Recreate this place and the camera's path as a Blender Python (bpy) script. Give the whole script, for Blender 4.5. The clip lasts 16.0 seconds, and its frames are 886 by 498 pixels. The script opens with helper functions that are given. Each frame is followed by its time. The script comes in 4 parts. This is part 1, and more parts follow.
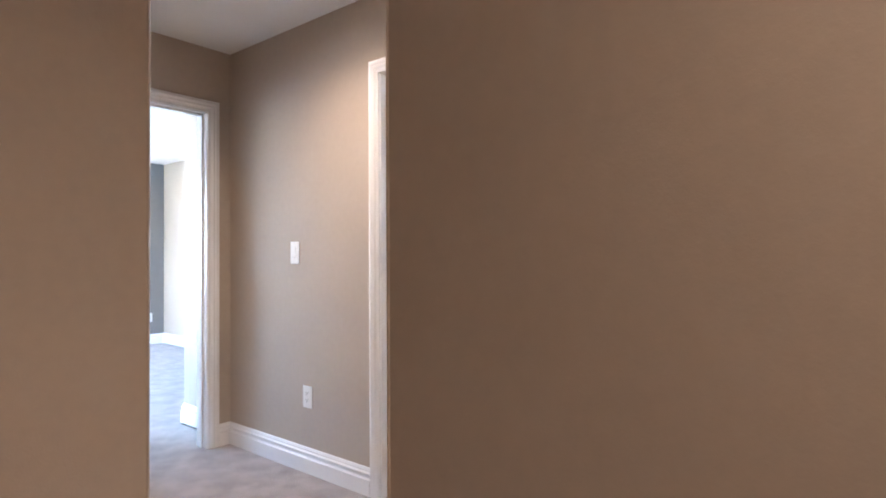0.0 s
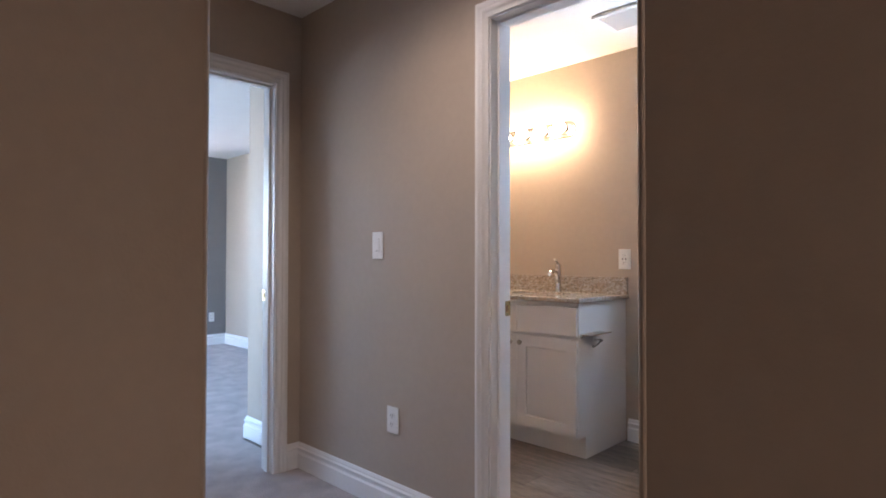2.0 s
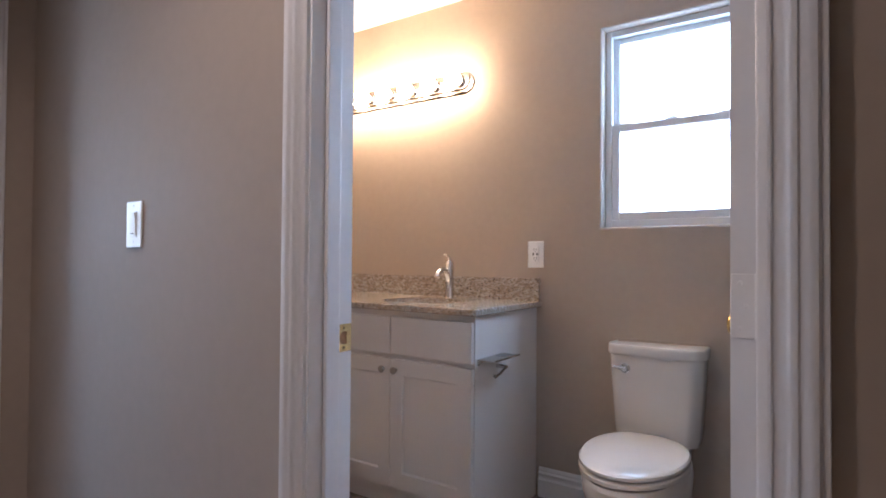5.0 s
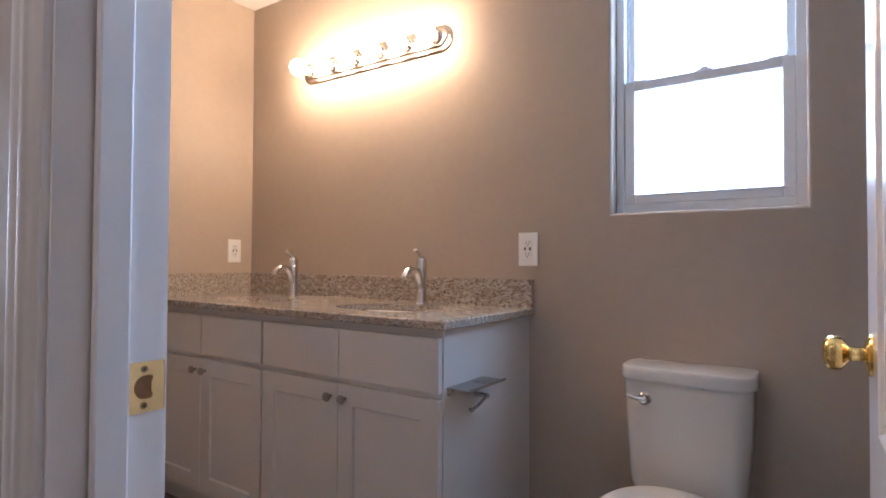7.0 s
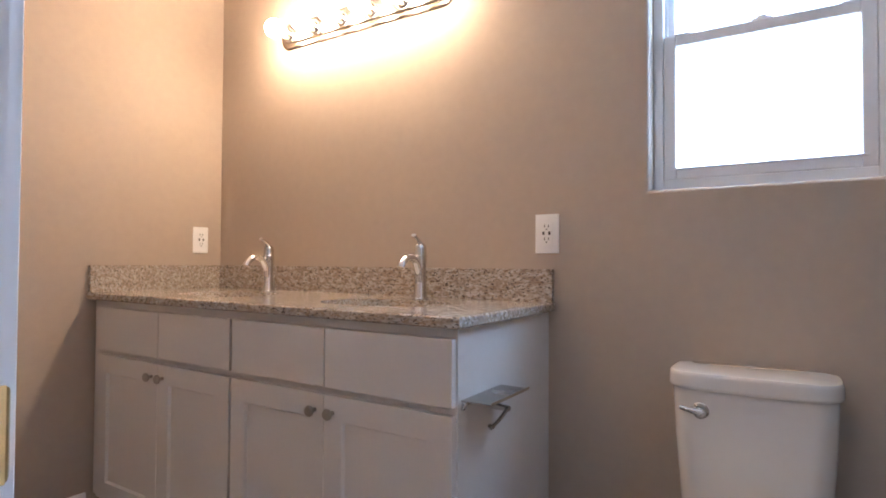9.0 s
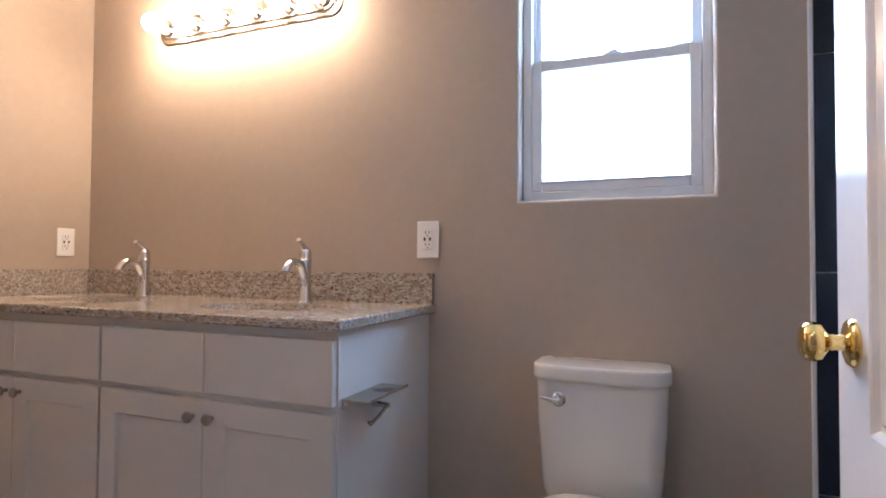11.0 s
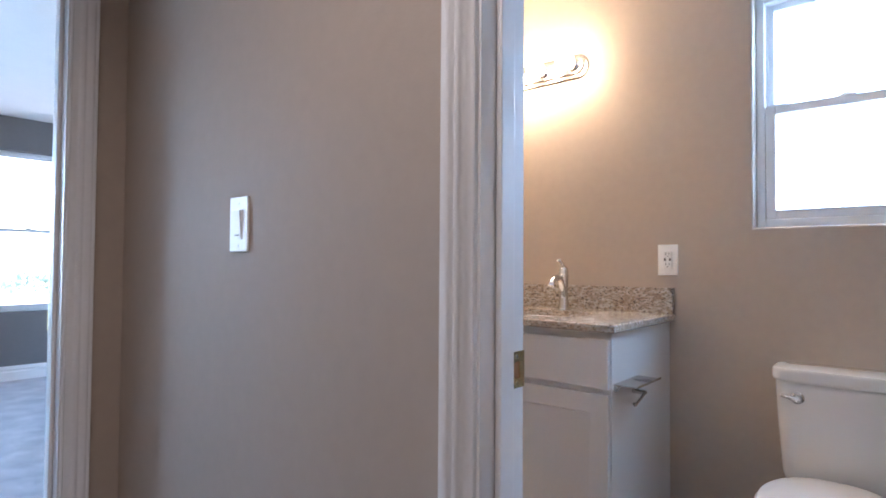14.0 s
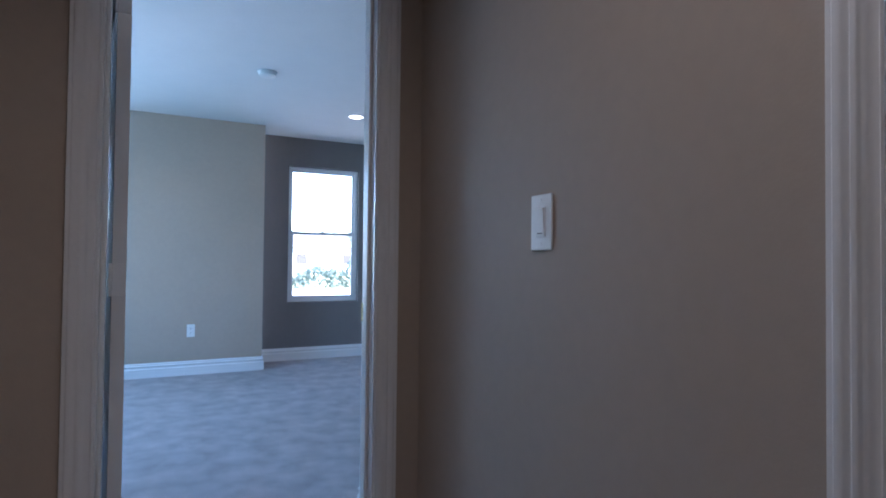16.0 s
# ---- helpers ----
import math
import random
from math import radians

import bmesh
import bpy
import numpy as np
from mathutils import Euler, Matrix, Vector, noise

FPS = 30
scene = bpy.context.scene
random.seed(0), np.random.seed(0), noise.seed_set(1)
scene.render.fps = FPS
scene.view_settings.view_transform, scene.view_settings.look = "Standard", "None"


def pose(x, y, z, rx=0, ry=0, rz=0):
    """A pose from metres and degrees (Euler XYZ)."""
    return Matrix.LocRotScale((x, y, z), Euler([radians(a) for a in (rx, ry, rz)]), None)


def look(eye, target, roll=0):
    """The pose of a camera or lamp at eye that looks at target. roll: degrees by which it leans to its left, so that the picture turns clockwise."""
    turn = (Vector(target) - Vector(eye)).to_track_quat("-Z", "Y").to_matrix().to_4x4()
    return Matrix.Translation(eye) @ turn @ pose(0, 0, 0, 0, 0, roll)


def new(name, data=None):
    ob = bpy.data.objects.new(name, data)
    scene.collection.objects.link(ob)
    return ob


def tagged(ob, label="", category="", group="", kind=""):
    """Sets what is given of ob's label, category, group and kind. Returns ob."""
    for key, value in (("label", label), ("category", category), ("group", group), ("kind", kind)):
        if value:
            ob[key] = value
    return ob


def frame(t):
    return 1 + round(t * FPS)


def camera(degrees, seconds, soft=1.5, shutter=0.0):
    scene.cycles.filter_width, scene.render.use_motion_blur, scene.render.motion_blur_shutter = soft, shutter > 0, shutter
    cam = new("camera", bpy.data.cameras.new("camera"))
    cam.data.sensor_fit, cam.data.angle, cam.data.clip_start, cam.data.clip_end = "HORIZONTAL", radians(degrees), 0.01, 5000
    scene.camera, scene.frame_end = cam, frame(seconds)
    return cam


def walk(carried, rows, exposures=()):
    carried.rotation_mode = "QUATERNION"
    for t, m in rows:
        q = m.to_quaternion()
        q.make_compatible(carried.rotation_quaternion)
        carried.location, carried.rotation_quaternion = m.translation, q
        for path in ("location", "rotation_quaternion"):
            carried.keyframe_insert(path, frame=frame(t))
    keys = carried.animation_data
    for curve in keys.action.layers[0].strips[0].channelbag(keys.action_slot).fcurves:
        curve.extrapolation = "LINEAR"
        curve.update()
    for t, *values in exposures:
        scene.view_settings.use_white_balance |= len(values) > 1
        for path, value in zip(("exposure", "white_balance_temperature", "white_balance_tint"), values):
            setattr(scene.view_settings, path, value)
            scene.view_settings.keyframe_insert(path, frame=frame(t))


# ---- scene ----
cam = camera(76.3, 16.0, soft=1.8)
PATH = [
    (0, (3.272, -1.914, 1.158), (2.013, -0.36, 1.185), -0.3),
    (0.5, (3.157, -1.897, 1.148), (1.821, -0.409, 1.176), -0.1),
    (1, (2.997, -1.826, 1.137), (1.617, -0.379, 1.17), 0.0),
    (1.5, (2.835, -1.732, 1.139), (1.442, -0.297, 1.169), 0.1),
    (2, (2.7, -1.655, 1.124), (1.304, -0.224, 1.158), 0.1),
    (2.5, (2.532, -1.57, 1.13), (1.142, -0.132, 1.156), 0.3),
    (3, (2.418, -1.45, 1.13), (1.104, 0.057, 1.157), 0.4),
    (3.5, (2.336, -1.276, 1.131), (1.13, 0.319, 1.161), 0.5),
    (4, (2.286, -1.12, 1.126), (1.122, 0.506, 1.156), 0.4),
    (4.5, (2.24, -0.953, 1.111), (1.109, 0.696, 1.144), 0.4),
    (6.8, (2.01, -0.267, 1.078), (0.876, 1.38, 1.12), 0.3),
    (7, (1.992, -0.242, 1.076), (0.848, 1.397, 1.119), 0.3),
    (7.5, (1.919, -0.179, 1.071), (0.766, 1.455, 1.113), 0.4),
    (8, (1.837, -0.112, 1.06), (0.681, 1.52, 1.103), 0.3),
    (8.5, (1.777, -0.067, 1.049), (0.636, 1.576, 1.088), 0.4),
    (9, (1.735, -0.025, 1.033), (0.659, 1.659, 1.076), 0.3),
    (9.5, (1.722, 0.003, 1.026), (0.758, 1.754, 1.076), 0.5),
    (10, (1.742, -0.005, 1.013), (0.907, 1.812, 1.074), 0.5),
    (10.2, (1.755, -0.014, 1.018), (0.97, 1.825, 1.071), 0.5),
    (12.3, (1.855, -0.329, 1.06), (1.121, 1.531, 1.115), 0.3),
    (12.5, (1.856, -0.385, 1.064), (1.068, 1.453, 1.121), 0.3),
    (13, (1.85, -0.517, 1.088), (0.92, 1.253, 1.144), 0.5),
    (13.5, (1.851, -0.618, 1.097), (0.73, 1.037, 1.148), 0.4),
    (14, (1.836, -0.670, 1.097), (0.541, 0.852, 1.152), 0.4),
    (14.5, (1.818, -0.725, 1.099), (0.375, 0.659, 1.147), 0.5),
    (15, (1.797, -0.759, 1.096), (0.216, 0.465, 1.142), 0.6),
    (15.5, (1.756, -0.772, 1.094), (0.071, 0.304, 1.139), 0.6),
    (16, (1.689, -0.752, 1.096), (-0.103, 0.135, 1.139), 0.6),
]
EXPOSURES = [(0.0, 5.5, 6350, 22), (1.0, 4.9, 6200, 24), (2.0, 4.38, 6150, 25), (3.0, 3.9, 5600, 27), (3.5, 3.75, 5550, 27), (4.5, 4.2, 5850, 27),
             (7.0, 4.0, 5900, 28), (8.5, 4.28, 5950, 26), (10.0, 4.33, 5850, 26), (12.5, 4.08, 5700, 26), (13.5, 4.25, 5700, 25), (14.0, 4.5, 5600, 22),
             (14.5, 4.4, 5400, 20), (15.2, 3.85, 5250, 20), (16.0, 3.3, 5200, 20)]
walk(cam, [(t, look(eye, target, roll)) for t, eye, target, roll in PATH], EXPOSURES)

# ---- world, sun and exposure ----
SUN_EL, SUN_AZ = radians(48), radians(95)
world = bpy.data.worlds.new("sky")
scene.world = world
world.use_nodes = True
wn = world.node_tree.nodes
sky = wn.new("ShaderNodeTexSky")
sky.sky_type, sky.sun_disc, sky.sun_elevation, sky.sun_rotation = "NISHITA", False, SUN_EL, SUN_AZ
wn["Background"].inputs["Strength"].default_value = 0.15
world.node_tree.links.new(sky.outputs[0], wn["Background"].inputs["Color"])
sun = new("sun", bpy.data.lights.new("sun", "SUN"))
sun.data.energy, sun.data.angle, sun.data.color = 4.0, radians(0.5), (1.0, 0.95, 0.88)
sun.matrix_world = look((0, 0, 30), (-math.sin(SUN_AZ) * 20, -math.cos(SUN_AZ) * 20, 30 - 20 * math.tan(SUN_EL)))

BULB = 5.7          # glow of the vanity bulbs
HALL_W, ENTRY_W, BED_W = 2.5, 4.5, 0.10   # watts of the recessed lamps
BED_WEST_W, BED_SOUTH_W = 1.9, 5.4  # watts of sky light standing in the bedroom's two unseen, added windows
WINDOW_W = 1.15      # sky light standing in the frosted bathroom window


# ---- materials ----
def material(name, base, rough=0.5, metal=0.0, var=0.06, scale=6.0, fine=90.0, bump=0.1, bump_scale=220.0, depth=0.001,
             spec=0.5, coat=0.0, stretch=(1, 1, 1), second=None):
    m = bpy.data.materials.new(name)
    m.use_nodes = True
    nt = m.node_tree
    n, l = nt.nodes, nt.links
    b = n["Principled BSDF"]
    b.inputs["Metallic"].default_value = metal
    b.inputs["Specular IOR Level"].default_value = spec
    b.inputs["Coat Weight"].default_value = coat
    tc = n.new("ShaderNodeTexCoord")
    mp = n.new("ShaderNodeMapping")
    mp.inputs["Scale"].default_value = stretch
    l.new(tc.outputs["Object"], mp.inputs["Vector"])
    big, small = n.new("ShaderNodeTexNoise"), n.new("ShaderNodeTexNoise")
    for t, s, d in ((big, scale, 4), (small, fine, 3)):
        t.inputs["Scale"].default_value = s
        t.inputs["Detail"].default_value = d
        l.new(mp.outputs[0], t.inputs["Vector"])
    mix = n.new("ShaderNodeMath")
    mix.operation = "ADD"
    l.new(big.outputs["Fac"], mix.inputs[0])
    l.new(small.outputs["Fac"], mix.inputs[1])
    ramp = n.new("ShaderNodeValToRGB")
    lo = [c * (1 - var) for c in base]
    hi = [min(1, c * (1 + var)) for c in (second or base)]
    ramp.color_ramp.elements[0].position, ramp.color_ramp.elements[1].position = 0.35, 0.65
    ramp.color_ramp.elements[0].color, ramp.color_ramp.elements[1].color = (*lo, 1), (*hi, 1)
    half = n.new("ShaderNodeMath")
    half.operation = "MULTIPLY"
    half.inputs[1].default_value = 0.5
    l.new(mix.outputs[0], half.inputs[0])
    l.new(half.outputs[0], ramp.inputs[0])
    l.new(ramp.outputs[0], b.inputs["Base Color"])
    rr = n.new("ShaderNodeMapRange")
    rr.inputs["To Min"].default_value, rr.inputs["To Max"].default_value = max(0.02, rough * 0.85), min(1, rough * 1.15)
    l.new(big.outputs["Fac"], rr.inputs[0])
    l.new(rr.outputs[0], b.inputs["Roughness"])
    if bump:
        bt = n.new("ShaderNodeTexNoise")
        bt.inputs["Scale"].default_value = bump_scale
        bt.inputs["Detail"].default_value = 2
        l.new(mp.outputs[0], bt.inputs["Vector"])
        bp = n.new("ShaderNodeBump")
        bp.inputs["Strength"].default_value, bp.inputs["Distance"].default_value = bump, depth
        l.new(bt.outputs["Fac"], bp.inputs["Height"])
        l.new(bp.outputs[0], b.inputs["Normal"])
    return m


def glowing(name, colour, strength):
    m = bpy.data.materials.new(name)
    m.use_nodes = True
    b = m.node_tree.nodes["Principled BSDF"]
    b.inputs["Base Color"].default_value = (0.8, 0.8, 0.8, 1)
    b.inputs["Emission Color"].default_value = (*colour, 1)
    b.inputs["Emission Strength"].default_value = strength
    return m


def granite():
    m = bpy.data.materials.new("granite")
    m.use_nodes = True
    nt = m.node_tree
    n, l = nt.nodes, nt.links
    b = n["Principled BSDF"]
    tc, mp = n.new("ShaderNodeTexCoord"), n.new("ShaderNodeMapping")
    mp.inputs["Rotation"].default_value = (0.5, 0.6, 0.5)
    mp.inputs["Scale"].default_value = (0.9, 2.0, 1.8)
    l.new(tc.outputs["Object"], mp.inputs["Vector"])

    def noisy(scale, detail, rough):
        t = n.new("ShaderNodeTexNoise")
        t.inputs["Scale"].default_value, t.inputs["Detail"].default_value, t.inputs["Roughness"].default_value = scale, detail, rough
        l.new(mp.outputs[0], t.inputs["Vector"])
        return t.outputs["Fac"]

    def ramp(src, stops):
        r = n.new("ShaderNodeValToRGB")
        r.color_ramp.elements[0].position, r.color_ramp.elements[0].color = stops[0][0], (*stops[0][1], 1)
        r.color_ramp.elements[1].position, r.color_ramp.elements[1].color = stops[-1][0], (*stops[-1][1], 1)
        for p, c in stops[1:-1]:
            r.color_ramp.elements.new(p).color = (*c, 1)
        l.new(src, r.inputs[0])
        return r.outputs[0]

    ground = ramp(noisy(42, 4, 0.6), [(0.3, (0.27, 0.21, 0.16)), (0.47, (0.42, 0.365, 0.31)), (0.65, (0.58, 0.55, 0.51))])
    specks = ramp(noisy(105, 3, 0.6), [(0.39, (0, 0, 0)), (0.43, (1, 1, 1))])
    tan = ramp(noisy(70, 3, 0.6), [(0.55, (0, 0, 0)), (0.60, (1, 1, 1))])
    a, c = n.new("ShaderNodeMix"), n.new("ShaderNodeMix")
    for x in (a, c):
        x.data_type = "RGBA"
    l.new(tan, a.inputs["Factor"])
    l.new(ground, a.inputs["A"])
    a.inputs["B"].default_value = (0.30, 0.225, 0.16, 1)
    l.new(specks, c.inputs["Factor"])
    c.inputs["A"].default_value = (0.085, 0.065, 0.055, 1)
    l.new(a.outputs["Result"], c.inputs["B"])
    l.new(c.outputs["Result"], b.inputs["Base Color"])
    b.inputs["Roughness"].default_value = 0.14
    return m


def planks():
    m = material("wood_plank", (0.15, 0.115, 0.09), rough=0.42, var=0.28, scale=2.2, fine=16, bump=0.15, bump_scale=40,
                 stretch=(1, 9, 9), second=(0.25, 0.20, 0.165))
    n, l = m.node_tree.nodes, m.node_tree.links
    info, hsv = n.new("ShaderNodeObjectInfo"), n.new("ShaderNodeHueSaturation")
    rng = n.new("ShaderNodeMapRange")
    rng.inputs["To Min"].default_value, rng.inputs["To Max"].default_value = 0.75, 1.25
    l.new(info.outputs["Random"], rng.inputs[0])
    l.new(rng.outputs[0], hsv.inputs["Value"])
    b = n["Principled BSDF"]
    src = b.inputs["Base Color"].links[0].from_socket
    l.new(src, hsv.inputs["Color"])
    l.new(hsv.outputs[0], b.inputs["Base Color"])
    return m


def carpet_material():
    m = material("carpet", (0.30, 0.27, 0.27), rough=0.95, var=0.14, scale=7, fine=190, bump=0.9, bump_scale=150, depth=0.009,
                 spec=0.1, second=(0.44, 0.40, 0.395))
    m.node_tree.nodes["Principled BSDF"].inputs["Sheen Weight"].default_value = 0.25
    return m


def glass_material(name, frosted=False):
    m = bpy.data.materials.new(name)
    m.use_nodes = True
    n, l = m.node_tree.nodes, m.node_tree.links
    n.remove(n["Principled BSDF"])
    tr, gl, mx, fr = n.new("ShaderNodeBsdfTransparent"), n.new("ShaderNodeBsdfGlossy"), n.new("ShaderNodeMixShader"), n.new("ShaderNodeFresnel")
    gl.inputs["Roughness"].default_value = 0.02
    fr.inputs["IOR"].default_value = 1.35
    l.new(fr.outputs[0], mx.inputs[0])
    first = tr
    if frosted:
        first = n.new("ShaderNodeMixShader")
        first.inputs[0].default_value = 0.6
        tl = n.new("ShaderNodeBsdfTranslucent")
        tl.inputs["Color"].default_value = (0.95, 0.97, 0.98, 1)
        l.new(tr.outputs[0], first.inputs[1])
        l.new(tl.outputs[0], first.inputs[2])
    l.new(first.outputs[0], mx.inputs[1])
    l.new(gl.outputs[0], mx.inputs[2])
    l.new(mx.outputs[0], n["Material Output"].inputs["Surface"])
    return m


PAINT = material("beige_wall_paint", (0.442, 0.364, 0.294), rough=0.6, var=0.03, scale=2.5, fine=30, bump=0.22, bump_scale=130, depth=0.0015, spec=0.35)
GREY = material("grey_accent_paint", (0.20, 0.185, 0.18), rough=0.6, var=0.03, scale=2.5, fine=30, bump=0.2, bump_scale=130, depth=0.0015, spec=0.35)
CEIL = material("ceiling_paint", (0.80, 0.79, 0.77), rough=0.85, var=0.02, bump=0.25, bump_scale=110, depth=0.002, spec=0.2)
TRIM = material("white_trim_paint", (0.80, 0.79, 0.785), rough=0.32, var=0.02, scale=4, bump=0.05, bump_scale=60)
DOOR_PAINT = material("satin_white_door_paint", (0.78, 0.77, 0.77), rough=0.17, var=0.015, scale=4, bump=0.06, bump_scale=45)
CABINET = material("white_cabinet_paint", (0.64, 0.62, 0.605), rough=0.38, var=0.02, scale=4, bump=0.03, bump_scale=80)
DARK = material("dark_gap", (0.03, 0.028, 0.027), rough=0.9, bump=0)
PLASTIC = material("white_plastic", (0.82, 0.815, 0.80), rough=0.3, var=0.01, bump=0)
SLOT = material("dark_slot", (0.05, 0.045, 0.04), rough=0.7, bump=0)
VINYL = material("white_window_vinyl", (0.80, 0.81, 0.82), rough=0.35, var=0.015, bump=0.03)
PORCELAIN = material("white_porcelain", (0.66, 0.63, 0.59), rough=0.09, var=0.008, bump=0, coat=0.5)
CHROME = material("chrome", (0.64, 0.635, 0.63), rough=0.07, metal=1.0, var=0.01, bump=0)
BAR_CHROME = material("warm_chrome", (0.50, 0.46, 0.42), rough=0.2, metal=1.0, var=0.02, bump=0)
DULL = material("worn_steel", (0.34, 0.27, 0.15), rough=0.4, metal=1.0, var=0.1, bump=0)
NICKEL = material("brushed_nickel", (0.36, 0.33, 0.30), rough=0.28, metal=1.0, var=0.03, bump=0.05, bump_scale=300)
BRASS = material("polished_brass", (0.83, 0.60, 0.22), rough=0.10, metal=1.0, var=0.03, bump=0)
STRIKE = material("dull_brass", (0.78, 0.63, 0.33), rough=0.26, metal=1.0, var=0.06, bump=0.05)
WOODRAW = material("raw_wood", (0.30, 0.16, 0.08), rough=0.8, var=0.2)
GRANITE = granite()
PLANK = planks()
CARPET = carpet_material()
GROUT = material("grout", (0.12, 0.105, 0.09), rough=0.9)
NAVY = material("navy_tile", (0.012, 0.013, 0.024), rough=0.16, var=0.15, scale=3, bump=0.03)
PALE = material("pale_grout", (0.35, 0.36, 0.38), rough=0.8)
BULB_M = glowing("bulb_glow", (1.0, 0.755, 0.435), BULB)
LENS_M = glowing("downlight_glow", (1.0, 0.93, 0.85), 1.0)
GLASS = glass_material("window_glass")
FROST = glass_material("frosted_glass", True)


# ---- shape helpers ----
def part(name, bm, mat, parent=None, label="", smooth=False):
    bmesh.ops.recalc_face_normals(bm, faces=bm.faces)
    me = bpy.data.meshes.new(name)
    bm.to_mesh(me)
    bm.free()
    for m in (mat if isinstance(mat, (list, tuple)) else (mat,)):
        me.materials.append(m)
    if smooth:
        me.polygons.foreach_set("use_smooth", [True] * len(me.polygons))
        me.set_sharp_from_angle(angle=radians(38))
    ob = new(name, me)
    ob.parent = parent
    if label:
        ob["label"] = label
    return ob


def thing(name, m, label, category, group="", kind=""):
    ob = new(name)
    ob.empty_display_size = 0.05
    ob.matrix_world = m
    return tagged(ob, label, category, group, kind)


def box(bm, x0, x1, y0, y1, z0, z1, bevel=0.0, seg=2):
    got = bmesh.ops.create_cube(bm, size=1)["verts"]
    for v in got:
        v.co = ((x0 + x1) / 2 + v.co.x * (x1 - x0), (y0 + y1) / 2 + v.co.y * (y1 - y0), (z0 + z1) / 2 + v.co.z * (z1 - z0))
    if bevel:
        edges = list({e for v in got for e in v.link_edges})
        bmesh.ops.bevel(bm, geom=edges, offset=bevel, segments=seg, profile=0.5, affect="EDGES")


def boxed(*args, **kw):
    bm = bmesh.new()
    box(bm, *args, **kw)
    return bm


def lofted(rings, cap0=True, cap1=True, closed=True):
    """Skin a list of rings of equal length."""
    bm = bmesh.new()
    vs = [[bm.verts.new(p) for p in r] for r in rings]
    k = len(vs[0])
    for a, b in zip(vs, vs[1:]):
        for i in range(k if closed else k - 1):
            j = (i + 1) % k
            bm.faces.new((a[i], a[j], b[j], b[i]))
    if cap0:
        bm.faces.new(vs[0])
    if cap1:
        bm.faces.new(vs[-1])
    return bm


def lathe(profile, axis="z", k=32):
    """Turn (radius, height) pairs round an axis."""
    rings = []
    for r, h in profile:
        ring = []
        for i in range(k):
            a = 2 * math.pi * i / k
            p = (r * math.cos(a), r * math.sin(a), h)
            ring.append(p if axis == "z" else (p[0], h, p[1]) if axis == "y" else (h, p[0], p[1]))
        rings.append(ring)
    return lofted(rings)


def tube(points, radii, k=20, squash=1.0):
    """A round bar along points, with a radius at each."""
    pts = [Vector(p) for p in points]
    rings = []
    up = Vector((1, 0, 0))
    for i, p in enumerate(pts):
        d = (pts[min(i + 1, len(pts) - 1)] - pts[max(i - 1, 0)]).normalized()
        side = up - d * up.dot(d)
        if side.length < 0.05:
            side = Vector((0, 1, 0)) - d * d.y
        side.normalize()
        other = d.cross(side)
        rings.append([p + (side * math.cos(2 * math.pi * j / k) + other * math.sin(2 * math.pi * j / k) * squash) * radii[i] for j in range(k)])
    return lofted(rings)


def smoothed(points, n=8):
    """Catmull-Rom through control points."""
    pts = [Vector(p) for p in points]
    pts = [pts[0] * 2 - pts[1]] + pts + [pts[-1] * 2 - pts[-2]]
    out = []
    for a, b, c, d in zip(pts, pts[1:], pts[2:], pts[3:]):
        for i in range(n):
            t = i / n
            out.append(0.5 * ((2 * b) + (c - a) * t + (2 * a - 5 * b + 4 * c - d) * t * t + (3 * b - a - 3 * c + d) * t ** 3))
    out.append(pts[-2])
    return out


